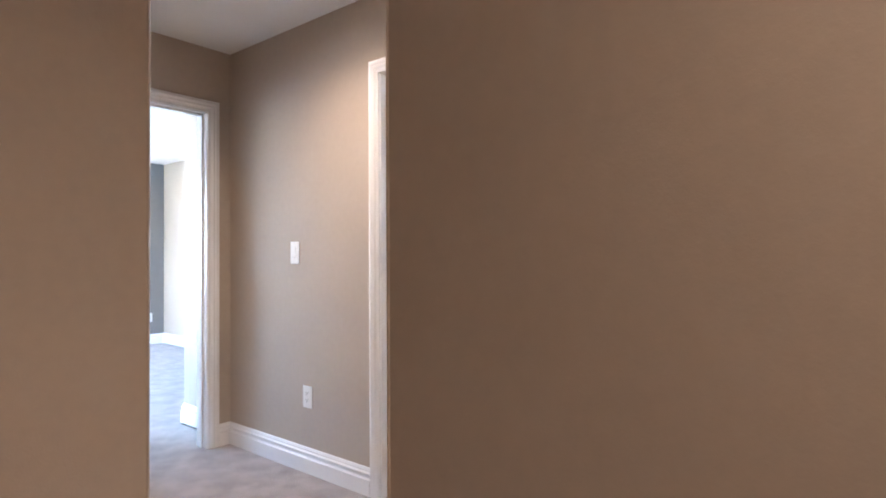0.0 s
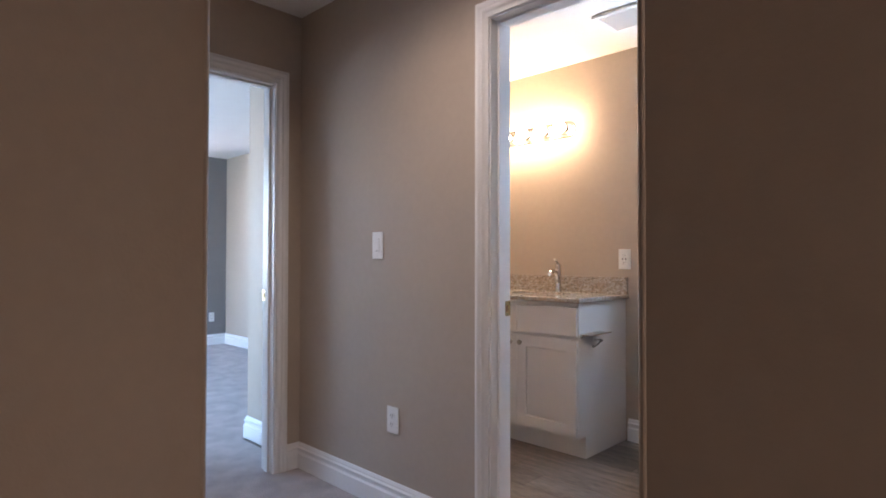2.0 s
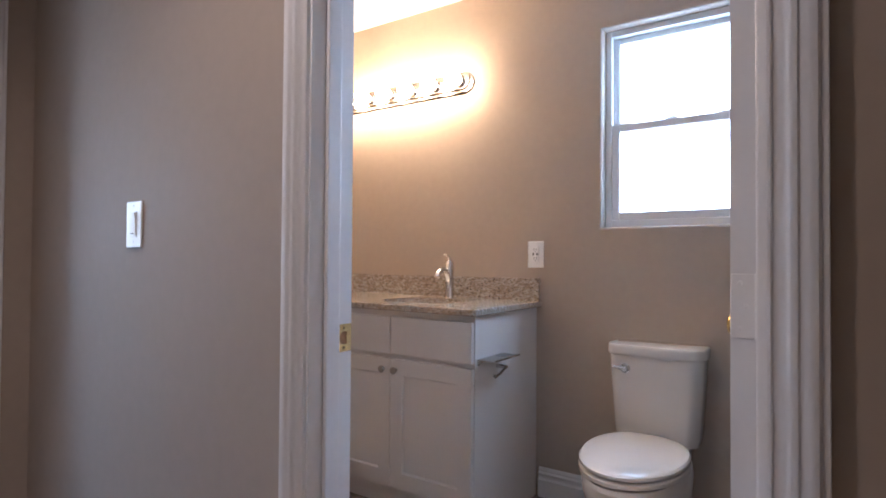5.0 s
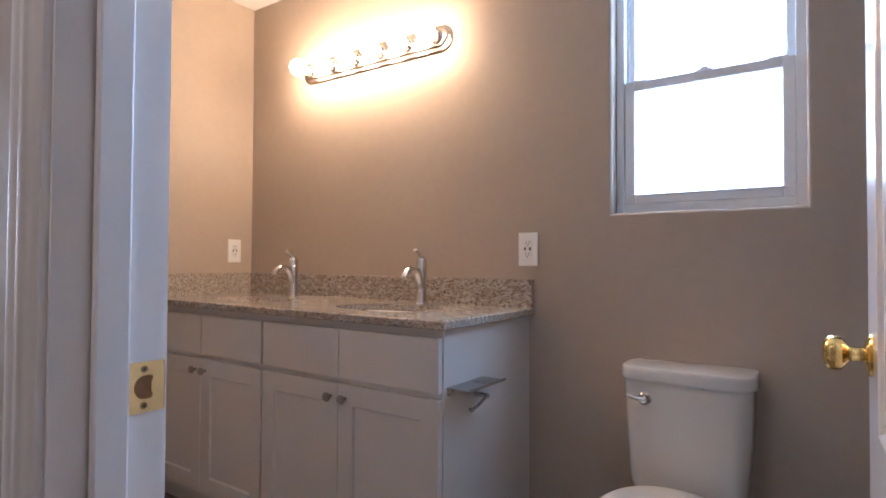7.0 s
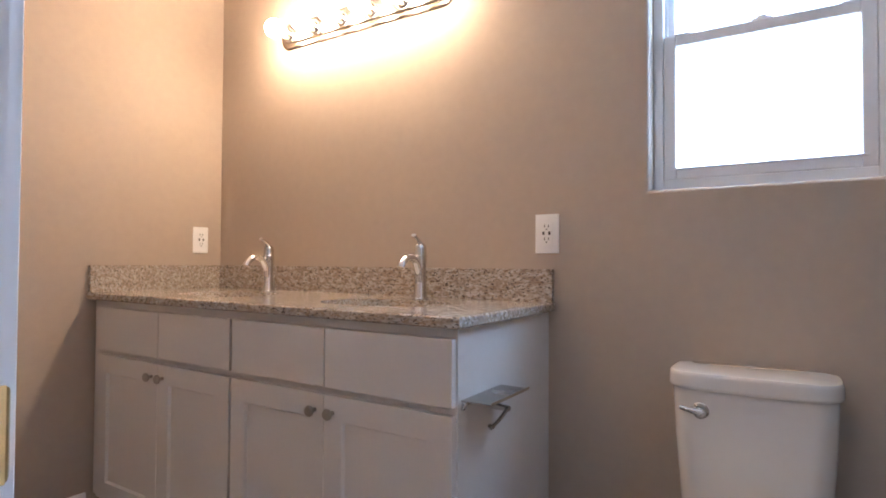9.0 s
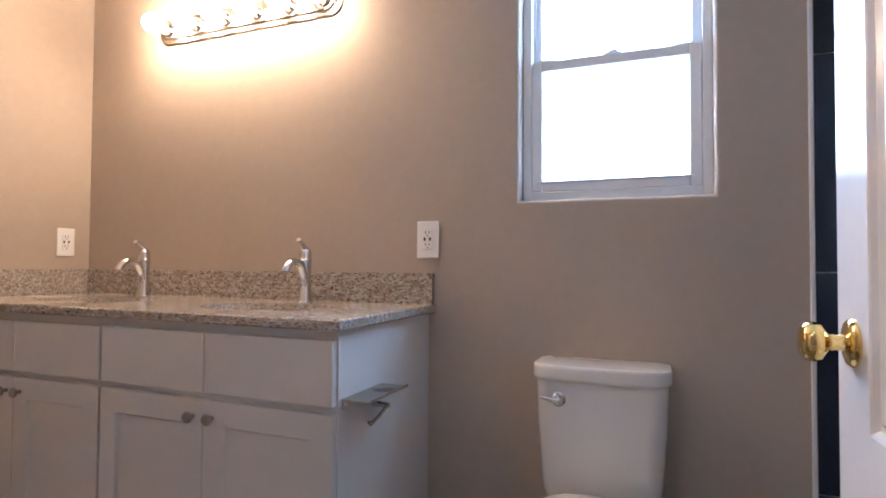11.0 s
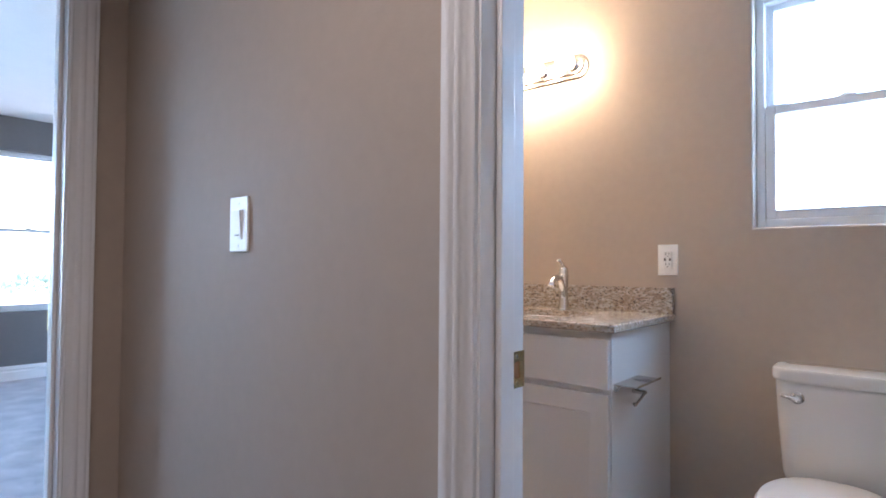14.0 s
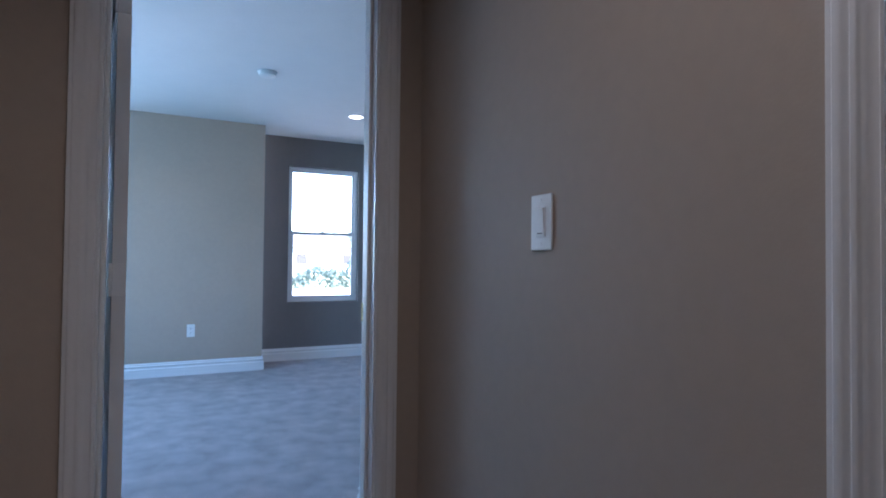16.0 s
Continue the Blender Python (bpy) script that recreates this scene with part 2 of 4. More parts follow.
def wall(name, axis, face0, face1, a0, a1, z0, z1, holes=(), mat=PAINT, round_holes=0.0):
    """A wall of real thickness with openings through it. axis: the way it runs. holes: (a0, a1, z0, z1)."""
    As = sorted({a0, a1, *(h[0] for h in holes), *(h[1] for h in holes)})
    Zs = sorted({z0, z1, *(h[2] for h in holes), *(h[3] for h in holes)})
    bm = bmesh.new()
    cache = {}

    def vert(a, c, z):
        key = (round(a, 5), round(c, 5), round(z, 5))
        if key not in cache:
            cache[key] = bm.verts.new((a, c, z) if axis == "x" else (c, a, z))
        return cache[key]

    def solid(i, j):
        if not (0 <= i < len(As) - 1 and 0 <= j < len(Zs) - 1):
            return False
        a, z = (As[i] + As[i + 1]) / 2, (Zs[j] + Zs[j + 1]) / 2
        return not any(h[0] < a < h[1] and h[2] < z < h[3] for h in holes)

    for i in range(len(As) - 1):
        for j in range(len(Zs) - 1):
            if not solid(i, j):
                continue
            p, q, r, s = As[i], As[i + 1], Zs[j], Zs[j + 1]
            for c in (face0, face1):
                bm.faces.new([vert(*k) for k in ((p, c, r), (q, c, r), (q, c, s), (p, c, s))])
            for di, dj, e in ((-1, 0, ((p, r), (p, s))), (1, 0, ((q, r), (q, s))), (0, -1, ((p, r), (q, r))), (0, 1, ((p, s), (q, s)))):
                if not solid(i + di, j + dj):
                    (aa, za), (ab, zb) = e
                    bm.faces.new([vert(aa, face0, za), vert(ab, face0, zb), vert(ab, face1, zb), vert(aa, face1, za)])
    if round_holes:
        bm.normal_update()
        pick = []
        for e in bm.edges:
            if len(e.link_faces) == 2 and e.calc_face_angle(0) > 1:
                mid = (e.verts[0].co + e.verts[1].co) / 2
                a = mid.x if axis == "x" else mid.y
                if any(h[0] - 1e-4 < a < h[1] + 1e-4 and h[2] - 1e-4 < mid.z < h[3] + 1e-4 for h in holes):
                    c0 = [(v.co.y if axis == "x" else v.co.x) for v in e.verts]
                    if abs(c0[0] - c0[1]) < 1e-5:
                        pick.append(e)
        bmesh.ops.recalc_face_normals(bm, faces=bm.faces)
        bmesh.ops.bevel(bm, geom=pick, offset=round_holes, segments=4, profile=0.5, affect="EDGES")
    ob = part(name, bm, mat, smooth=bool(round_holes))
    return tagged(ob, "painted wall", "wall", kind="structure")


BASE_PROFILE = [(0, 0), (0.018, 0), (0.018, 0.078), (0.011, 0.086), (0.011, 0.097), (0.016, 0.103), (0.016, 0.109), (0.009, 0.115), (0.009, 0.122), (0.004, 0.134), (0, 0.134)]


def baseboard(points, label="tall white moulded baseboard"):
    """A moulded board along a plan line; the room lies to the left of its direction."""
    pts = [Vector((*p, 0)) for p in points]
    rings = []
    for i, p in enumerate(pts):
        n = []
        for a, b in ((i - 1, i), (i, i + 1)):
            if 0 <= a and b < len(pts):
                d = (pts[b] - pts[a]).normalized()
                n.append(Vector((-d.y, d.x, 0)))
        m = n[0] if len(n) == 1 else (n[0] + n[1]) / (1 + n[0].dot(n[1]))
        rings.append([p + m * (u + 0.0005) + Vector((0, 0, z)) for u, z in BASE_PROFILE])
    ob = part("baseboard", lofted(rings), TRIM)
    return tagged(ob, label, "baseboard", kind="structure")


def casing_mesh(x0, x1, top, width, y, sign):
    """Moulded casing round three sides of an opening, on the face at y."""
    k = width / 0.062
    prof = [(u * k, v) for u, v in ((0, 0), (0, 0.009), (0.003, 0.0105), (0.0045, 0.0098), (0.0055, 0.0075), (0.010, 0.0078), (0.016, 0.0095), (0.021, 0.013), (0.024, 0.017),
                                    (0.027, 0.0185), (0.031, 0.0185), (0.0335, 0.0165), (0.036, 0.0165), (0.040, 0.019), (0.045, 0.021), (0.051, 0.020), (0.054, 0.0165),
                                    (0.061, 0.016), (0.062, 0.0145), (0.062, 0))]
    rings = []
    for cx, cz, dx, dz in ((x0, 0.0, -1, 0), (x0, top, -1, 1), (x1, top, 1, 1), (x1, 0.0, 1, 0)):
        rings.append([(cx + dx * u, y + sign * (v + 0.0005), cz + dz * u) for u, v in prof])
    return lofted(rings)


def doorway(number, m, x0, x1, top, depth, width, label):
    """Jambs, stops and casings of a doorway, in a frame in which the wall runs along x and goes from y = 0 to depth."""
    root = thing("door_%d" % number, m, label, "door frame", kind="structure")
    d = depth + 0.001
    bm = bmesh.new()
    box(bm, x0 - 0.018, x0, -0.001, d, 0, top + 0.018)
    part("jamb", bm, TRIM, root)
    part("jamb", boxed(x1, x1 + 0.018, -0.001, d, 0, top + 0.018), TRIM, root)
    part("head_jamb", boxed(x0, x1, -0.001, d, top, top + 0.018), TRIM, root)
    s0, s1 = depth - 0.078, depth - 0.040
    part("door_stop", boxed(x0, x0 + 0.011, s0, s1, 0, top - 0.011, bevel=0.003), TRIM, root)
    part("door_stop", boxed(x1 - 0.011, x1, s0, s1, 0, top - 0.011, bevel=0.003), TRIM, root)
    part("door_stop", boxed(x0, x1, s0, s1, top - 0.011, top, bevel=0.003), TRIM, root)
    part("casing", casing_mesh(x0 - 0.005, x1 + 0.005, top + 0.005, width, 0, -1), TRIM, root, smooth=True)
    part("casing", casing_mesh(x0 - 0.005, x1 + 0.005, top + 0.005, width, depth, 1), TRIM, root, smooth=True)
    return root


def panelled(x0, x1, z0, z1, y0, y1, cells, rings):
    """A board from y0 (front) to y1 whose front and back have sunk panels. cells: (x0, x1, z0, z1); rings: (inset, depth)."""
    bm = bmesh.new()
    xs = sorted({x0, x1, *(c[0] for c in cells), *(c[1] for c in cells)})
    zs = sorted({z0, z1, *(c[2] for c in cells), *(c[3] for c in cells)})
    for y, s in ((y0, 1), (y1, -1)):
        for i in range(len(xs) - 1):
            for j in range(len(zs) - 1):
                a, b, c, d = xs[i], xs[i + 1], zs[j], zs[j + 1]
                hit = [k for k in cells if k[0] <= a and b <= k[1] and k[2] <= c and d <= k[3]]
                if not hit:
                    bm.faces.new([bm.verts.new(p) for p in ((a, y, c), (b, y, c), (b, y, d), (a, y, d))])
        for a, b, c, d in cells:
            prev = None
            for inset, deep in [(0, 0)] + list(rings):
                ring = [bm.verts.new(p) for p in ((a + inset, y + s * deep, c + inset), (b - inset, y + s * deep, c + inset),
                                                  (b - inset, y + s * deep, d - inset), (a + inset, y + s * deep, d - inset))]
                if prev:
                    for k in range(4):
                        bm.faces.new((prev[k], prev[(k + 1) % 4], ring[(k + 1) % 4], ring[k]))
                prev = ring
            bm.faces.new(prev)
    for p, q in (((x0, z0), (x1, z0)), ((x1, z0), (x1, z1)), ((x1, z1), (x0, z1)), ((x0, z1), (x0, z0))):
        bm.faces.new([bm.verts.new(v) for v in ((p[0], y0, p[1]), (q[0], y0, q[1]), (q[0], y1, q[1]), (p[0], y1, p[1]))])
    bmesh.ops.remove_doubles(bm, verts=bm.verts, dist=1e-5)
    return bm


# ---- the building: floors, ceilings, walls ----
CH = 2.44
T = 0.115
JL, JR = 1.339, 2.124        # bathroom doorway
BL, BR = -0.900, -0.157      # bedroom doorway
BACK, WEST = 1.672, -0.61    # bathroom walls
FAR, COL, COLY, NORTH = -4.58, -4.15, 0.14, 1.69   # bedroom walls
CX, CY = 1.70, -1.230        # corner of the entry's west wall
RX, RY = 2.416, -1.05        # end of the entry's north wall


def slab(name, x0, x1, y0, y1, z0, z1, mat, label, category):
    return tagged(part(name, boxed(x0, x1, y0, y1, z0, z1), mat), label, category, kind="structure")


bm = bmesh.new()
box(bm, -4.7, 4.6, -4.2, 0.0, -0.12, 0)
box(bm, -4.7, -0.67, 0.0, 1.8, -0.12, 0)
tagged(part("floor", bm, CARPET), "grey-brown cut-pile carpet over hall and bedroom", "carpet", kind="structure")
bath_floor = slab("floor", WEST - 0.05, 3.0, -0.006, BACK + 0.05, -0.13, -0.004, GROUT, "grey-brown wood-look plank floor in the bathroom", "floor")
bm = bmesh.new()
box(bm, -4.7, 4.6, -4.2, 1.9, CH, CH + 0.15)
tagged(part("ceiling", bm, CEIL), "plain white painted ceiling with fine texture", "ceiling", kind="structure")

DOORH = 2.04
CL, CR = 2.412, 3.17          # closet doorway further along the hall
wall("wall_hall_north", "x", 0.0, T, 0.0, 3.7, 0, CH, [(JL - 0.018, JR + 0.018, 0, DOORH + 0.018), (CL - 0.018, CR + 0.018, 0, DOORH + 0.018)])
wall("wall_hall_west", "y", -T, 0.0, CY - T, 0.0, 0, CH, [(BL - 0.018, BR + 0.018, 0, DOORH + 0.018)])
wall("wall_hall_south", "x", CY - T, CY, 0.0, CX - T, 0, CH)
wall("wall_entry_west", "y", CX - T, CX, -4.1, CY, 0, CH, round_holes=0)
wall("wall_entry_north", "x", RY, RY + T, RX, 4.5, 0, CH)
wall("wall_hall_east", "y", 3.7, 3.7 + T, RY + T, T, 0, CH)
wall("wall_entry_east", "y", 4.5, 4.5 + T, -4.1, RY + T, 0, CH)
wall("wall_entry_south", "x", -4.1 - T, -4.1, CX - T, 4.6, 0, CH)
WIN = (1.36, 1.925, 1.243, 2.124)
wall("wall_bath_north", "x", BACK, BACK + 0.16, WEST - 0.06, 3.0, 0, CH, [WIN], round_holes=0.014)
wall("wall_bath_west", "y", WEST - 0.06, WEST, 0.04, BACK, 0, CH)
wall("wall_bath_east", "y", 2.95, 3.0, T, BACK, 0, CH)
wall("wall_bedroom_switch", "x", 0.04, T, WEST, -0.0005, 0, CH)
wall("wall_bedroom_return", "x", -0.0005, 0.04, -T, -0.0005, 0, CH)
BWIN = (0.466, 1.257, 0.63, 2.125)
wall("wall_bedroom_accent", "y", FAR - 0.16, FAR, COLY - 0.2, NORTH, 0, CH, [BWIN], mat=GREY, round_holes=0.014)
wall("wall_bedroom_north", "x", NORTH, NORTH + T, FAR - 0.16, WEST - 0.06, 0, CH)
# opening for an unseen window, assumed for the cool daylight reaching the hall
SWIN = (-2.92, -1.50, 0.63, 2.125)
wall("wall_bedroom_west", "y", COL - 0.16, COL, -3.0, COLY, 0, CH, [SWIN])
# opening for a second unseen window, added to brighten the bedroom
PWIN = (-3.3, -1.5, 0.63, 2.125)
wall("wall_bedroom_south", "x", -3.0 - T, -3.0, COL - 0.3, 0.0, 0, CH, [PWIN])
# unseen wall, added to keep light out of the gap behind the door
wall("wall_bedroom_light_block", "x", -1.10, -1.0, -0.92, -T, 0, CH)
wall("wall_bedroom_east", "y", -T, -0.0, -3.0, CY - T, 0, CH)

# rounded metal corner beads at the two free wall ends
for x, y, label in ((CX - 0.004, CY - 0.004, "painted rounded corner bead"), (RX + 0.004, RY + 0.004, "painted rounded corner bead"),
                    (RX + 0.004, RY + T - 0.004, "painted rounded corner bead")):
    b = part("corner_bead", lathe([(0.006, 0.0), (0.006, CH)], k=12), PAINT, smooth=True)
    b.location = (x, y, 0)
    tagged(b, label, "trim", kind="structure")

doorway(1, pose(0, 0, 0), JL, JR, DOORH, T, 0.062, "white moulded frame of the bathroom doorway")
doorway(2, pose(0, 0, 0, 0, 0, 90), BL, BR, DOORH, T, 0.070, "white moulded frame of the bedroom doorway")

doorway(3, pose(0, 0, 0), CL, CR, DOORH, T, 0.062, "white moulded frame of a closed hall door")

CW, CB = 0.068, 0.0755
baseboard([(JL - CW, 0), (0, 0), (0, BR + CB)])
baseboard([(3.7, RY + T), (3.7, 0), (CR + CW, 0)])
baseboard([(CL - CW, 0), (JR + CW, 0)])
baseboard([(0, BL - CB), (0, CY)])
baseboard([(0, CY), (CX, CY), (CX, -4.1)])
baseboard([(4.5, RY), (RX, RY), (RX, RY + T), (3.7, RY + T)])
baseboard([(JR + 0.07, T), (CL - 0.07, T)])
baseboard([(2.14, BACK), (1.069, BACK)])
baseboard([(WEST, 1.085), (WEST, T), (JL - 0.07, T)])
baseboard([(-T, 0.04), (WEST - 0.06, 0.04), (WEST - 0.06, NORTH)])
baseboard([(WEST - 0.06, NORTH), (FAR, NORTH), (FAR, COLY), (COL, COLY), (COL, -3.0)])
baseboard([(COL, -3.0), (-T, -3.0), (-T, -1.10), (-0.92, -1.10), (-0.92, -1.0), (-T, -1.0)])


# ---- windows ----
def window(number, m, w, h, pane_mat, label):
    """A single-hung window; x across, y outwards, z up from the opening's lower corner."""
    root = thing("window_%d" % number, m, label, "window", kind="structure")
    y0, y1 = 0.055, 0.125
    f = 0.028
    bm = bmesh.new()
    box(bm, 0, f, y0, y1, 0, h, bevel=0.003)
    box(bm, w - f, w, y0, y1, 0, h, bevel=0.003)
    box(bm, f, w - f, y0, y1, 0, f + 0.004, bevel=0.003)
    box(bm, f, w - f, y0, y1, h - f, h, bevel=0.003)
    box(bm, f, f + 0.008, y0 + 0.030, y0 + 0.036, f, h - f)
    box(bm, w - f - 0.008, w - f, y0 + 0.030, y0 + 0.036, f, h - f)
    part("window_frame", bm, VINYL, root)
    mid = h * 0.52
    for name, za, zb, ya, yb, s in (("lower_sash", f + 0.004, mid, y0 + 0.002, y0 + 0.030, 0.034), ("upper_sash", mid - 0.026, h - f, y0 + 0.036, y0 + 0.062, 0.026)):
        bm = bmesh.new()
        a, b = f + 0.001, w - f - 0.001
        box(bm, a, a + s, ya, yb, za, zb, bevel=0.004)
        box(bm, b - s, b, ya, yb, za, zb, bevel=0.004)
        box(bm, a + s, b - s, ya, yb, za, za + s, bevel=0.004)
        box(bm, a + s, b - s, ya, yb, zb - s, zb, bevel=0.004)
        sash = part(name, bm, VINYL, root)
        p = part("pane", boxed(a + s - 0.004, b - s + 0.004, (ya + yb) / 2 - 0.002, (ya + yb) / 2 + 0.002, za + s - 0.004, zb - s + 0.004), pane_mat, sash)
        p.visible_shadow = False
        if name == "lower_sash":
            bm = bmesh.new()
            box(bm, w / 2 - 0.026, w / 2 + 0.026, ya + 0.004, yb + 0.012, zb, zb + 0.007, bevel=0.003)
            box(bm, w / 2 - 0.012, w / 2 + 0.014, ya + 0.006, yb + 0.006, zb + 0.006, zb + 0.015, bevel=0.004)
            part("sash_lock", bm, VINYL, sash)
            for c in (a + 0.045, b - 0.045):
                part("tilt_latch", boxed(c - 0.030, c + 0.030, ya + 0.005, yb - 0.003, zb, zb + 0.006, bevel=0.002), VINYL, sash)
            part("lift_rail", boxed(a + 0.02, b - 0.02, ya - 0.005, ya + 0.001, za + s - 0.006, za + s, bevel=0.002), VINYL, sash)
    return root


window(1, pose(WIN[0], BACK, WIN[2]), WIN[1] - WIN[0], WIN[3] - WIN[2], FROST, "white vinyl single-hung bathroom window with frosted glass")
window(2, pose(FAR, BWIN[0], BWIN[2], 0, 0, 90), BWIN[1] - BWIN[0], BWIN[3] - BWIN[2], GLASS, "white vinyl single-hung bedroom window with clear glass")

window(3, pose(COL, SWIN[0], SWIN[2], 0, 0, 90), SWIN[1] - SWIN[0], SWIN[3] - SWIN[2], GLASS, "unseen white vinyl single-hung window assumed in the beige bedroom wall")

lamp = new("window_skylight", bpy.data.lights.new("window_skylight", "AREA"))
lamp.data.shape, lamp.data.size, lamp.data.size_y, lamp.data.energy = "RECTANGLE", WIN[1] - WIN[0] - 0.06, WIN[3] - WIN[2] - 0.06, WINDOW_W
lamp.data.color = (0.46, 0.76, 1.0)
lamp.matrix_world = look(((WIN[0] + WIN[1]) / 2, BACK + 0.15, (WIN[2] + WIN[3]) / 2), ((WIN[0] + WIN[1]) / 2, 0, (WIN[2] + WIN[3]) / 2))

# unseen window, added so its lamp lights the bedroom's west wall
window(4, pose(PWIN[1], -3.0, PWIN[2], 0, 0, 180), PWIN[1] - PWIN[0], PWIN[3] - PWIN[2], GLASS, "unseen white vinyl single-hung window added to the bedroom's end wall")
# fill lamps in the two unseen windows, in place of the sky
for hole, watts, eye, aim in ((SWIN, BED_WEST_W, (COL - 0.03, -2.21, 1.378), (0, -1.6, 0.5)), (PWIN, BED_SOUTH_W, (-2.4, -3.03, 1.378), (-2.6, 0, 0.7))):
    lamp = new("bedroom_window_fill", bpy.data.lights.new("bedroom_window_fill", "AREA"))
    lamp.data.shape, lamp.data.size, lamp.data.size_y, lamp.data.energy = "RECTANGLE", hole[1] - hole[0] - 0.1, hole[3] - hole[2] - 0.1, watts
    lamp.data.color = (0.36, 0.72, 1.0)
    lamp.matrix_world = look(eye, aim)


# ---- recessed lamps ----
def downlight(x, y, watts, label, colour=(1.0, 0.82, 0.60), spread=110):
    root = thing("recessed_downlight", pose(x, y, CH), label, "ceiling light", "recessed ceiling lights")
    part("trim_ring", lathe([(0.062, -0.001), (0.066, -0.006), (0.080, -0.006), (0.084, -0.0005)], k=40), TRIM, root, smooth=True)
    part("lens", lathe([(0.001, -0.0035), (0.0615, -0.003), (0.0615, -0.0005)], k=40), LENS_M, root, "glowing round lens", smooth=True)
    if watts:
        s = new("downlight_beam", bpy.data.lights.new("downlight_beam", "SPOT"))
        s.data.energy, s.data.color, s.data.spot_size, s.data.spot_blend, s.data.shadow_soft_size = watts, colour, radians(spread), 1.0, 0.06
        s.location = (x, y, CH - 0.02)
    return root


downlight(-3.39, 0.84, BED_W, "round white recessed downlight, lit, in the bedroom ceiling", (1.0, 0.93, 0.85), 130)
downlight(1.30, -0.62, HALL_W, "round white recessed downlight, lit, in the hall ceiling", (1.0, 0.86, 0.68), 150)
downlight(4.05, -1.27, ENTRY_W, "round white recessed downlight, lit, in the entry ceiling", (1.0, 0.84, 0.64), 165)

smoke = thing("smoke_detector", pose(-2.48, -0.11, CH), "round white smoke detector on the bedroom ceiling", "smoke detector")
part("base", lathe([(0.070, -0.0005), (0.070, -0.012), (0.001, -0.012)], k=36), PLASTIC, smoke, smooth=True)
part("cover", lathe([(0.062, -0.012), (0.060, -0.028), (0.045, -0.036), (0.001, -0.037)], k=36), PLASTIC, smoke, smooth=True)

vent = thing("exhaust_vent", pose(1.28, 1.215, CH), "white slatted exhaust fan grille on the bathroom ceiling", "ceiling vent")
bm = bmesh.new()
for a in ((-0.13, -0.105, -0.13, 0.13), (0.105, 0.13, -0.13, 0.13), (-0.105, 0.105, -0.13, -0.105), (-0.105, 0.105, 0.105, 0.13)):
    box(bm, *a, -0.016, -0.0005, bevel=0.003)
part("frame", bm, PLASTIC, vent)
part("backing", boxed(-0.106, 0.106, -0.106, 0.106, -0.004, -0.001), GREY, vent)
for i in range(11):
    yy = -0.095 + i * 0.019
    part("slat", boxed(-0.106, 0.106, yy - 0.005, yy + 0.005, -0.013, -0.007, bevel=0.002), PLASTIC, vent)


# ---- switch and outlet plates: x across, z up, y into the wall ----
def plate_mesh(w, h):
    bm = boxed(-w / 2, w / 2, -0.006, -0.0005, -h / 2, h / 2, bevel=0.003, seg=3)
    return bm


def screw(parent, x, z, y=-0.006, mat=None):
    s = part("screw", lathe([(0.0034, 0.0), (0.0030, -0.0012), (0.0004, -0.0015)], axis="y", k=12), mat or PLASTIC, parent, smooth=True)
    s.location = (x, y, z)


def rocker_switch(m, label, gangs=1, w=0.07, h=0.118):
    root = thing("light_switch", m, label, "light switch")
    part("plate", plate_mesh(w + 0.046 * (gangs - 1), h), PLASTIC, root)
    for g in range(gangs):
        x = (g - (gangs - 1) / 2) * 0.046
        part("rocker_frame", boxed(x - 0.0175, x + 0.0175, -0.0075, -0.0055, -0.034, 0.034, bevel=0.001), PLASTIC, root)
        rk = boxed(x - 0.0155, x + 0.0155, -0.0105, -0.007, -0.031, 0.031, bevel=0.0012)
        for v in rk.verts:
            v.co.y += -0.0022 * (v.co.z / 0.031)
        part("rocker", rk, PLASTIC, root)
        part("indicator_slot", boxed(x - 0.009, x + 0.009, -0.0090, -0.0080, -0.0255, -0.0235), SLOT, root, "small dark indicator slot")
        for z in (-0.048, 0.048):
            screw(root, x, z)
    return root


def slots(root, z0, mat=SLOT):
    for x in (-0.0064, 0.0064):
        part("slot", boxed(x - 0.0012, x + 0.0012, -0.0102, -0.0095, z0 - 0.004, z0 + 0.005), mat, root)
    s = part("slot", lathe([(0.0024, 0), (0.0024, -0.0006), (0.0002, -0.0007)], axis="y", k=10), mat, root)
    s.location = (0, -0.0096, z0 - 0.010)


def outlet(m, label, gfci=False, w=0.07, h=0.118):
    root = thing("power_outlet", m, label, "outlet")
    part("plate", plate_mesh(w, h), PLASTIC, root)
    if gfci:
        part("socket_face", boxed(-0.0168, 0.0168, -0.0095, -0.005, -0.0335, 0.0335, bevel=0.0015), PLASTIC, root)
        slots(root, 0.024)
        slots(root, -0.017)
        for x in (-0.010, 0.010):
            part("usb_port", boxed(x - 0.0035, x + 0.0035, -0.0104, -0.0095, -0.004, 0.007), SLOT, root)
        for z in (0.048, -0.048):
            screw(root, 0, z)
    else:
        for z in (0.0195, -0.0195):
            ring = lathe([(0.0172, -0.005), (0.0172, -0.009), (0.0160, -0.0095), (0.0004, -0.0095)], axis="y", k=24)
            for v in ring.verts:
                v.co.z = max(-0.0135, min(0.0135, v.co.z)) + z
            part("socket_face", ring, PLASTIC, root)
            slots(root, z + 0.003)
        screw(root, 0, 0, -0.006)
    return root


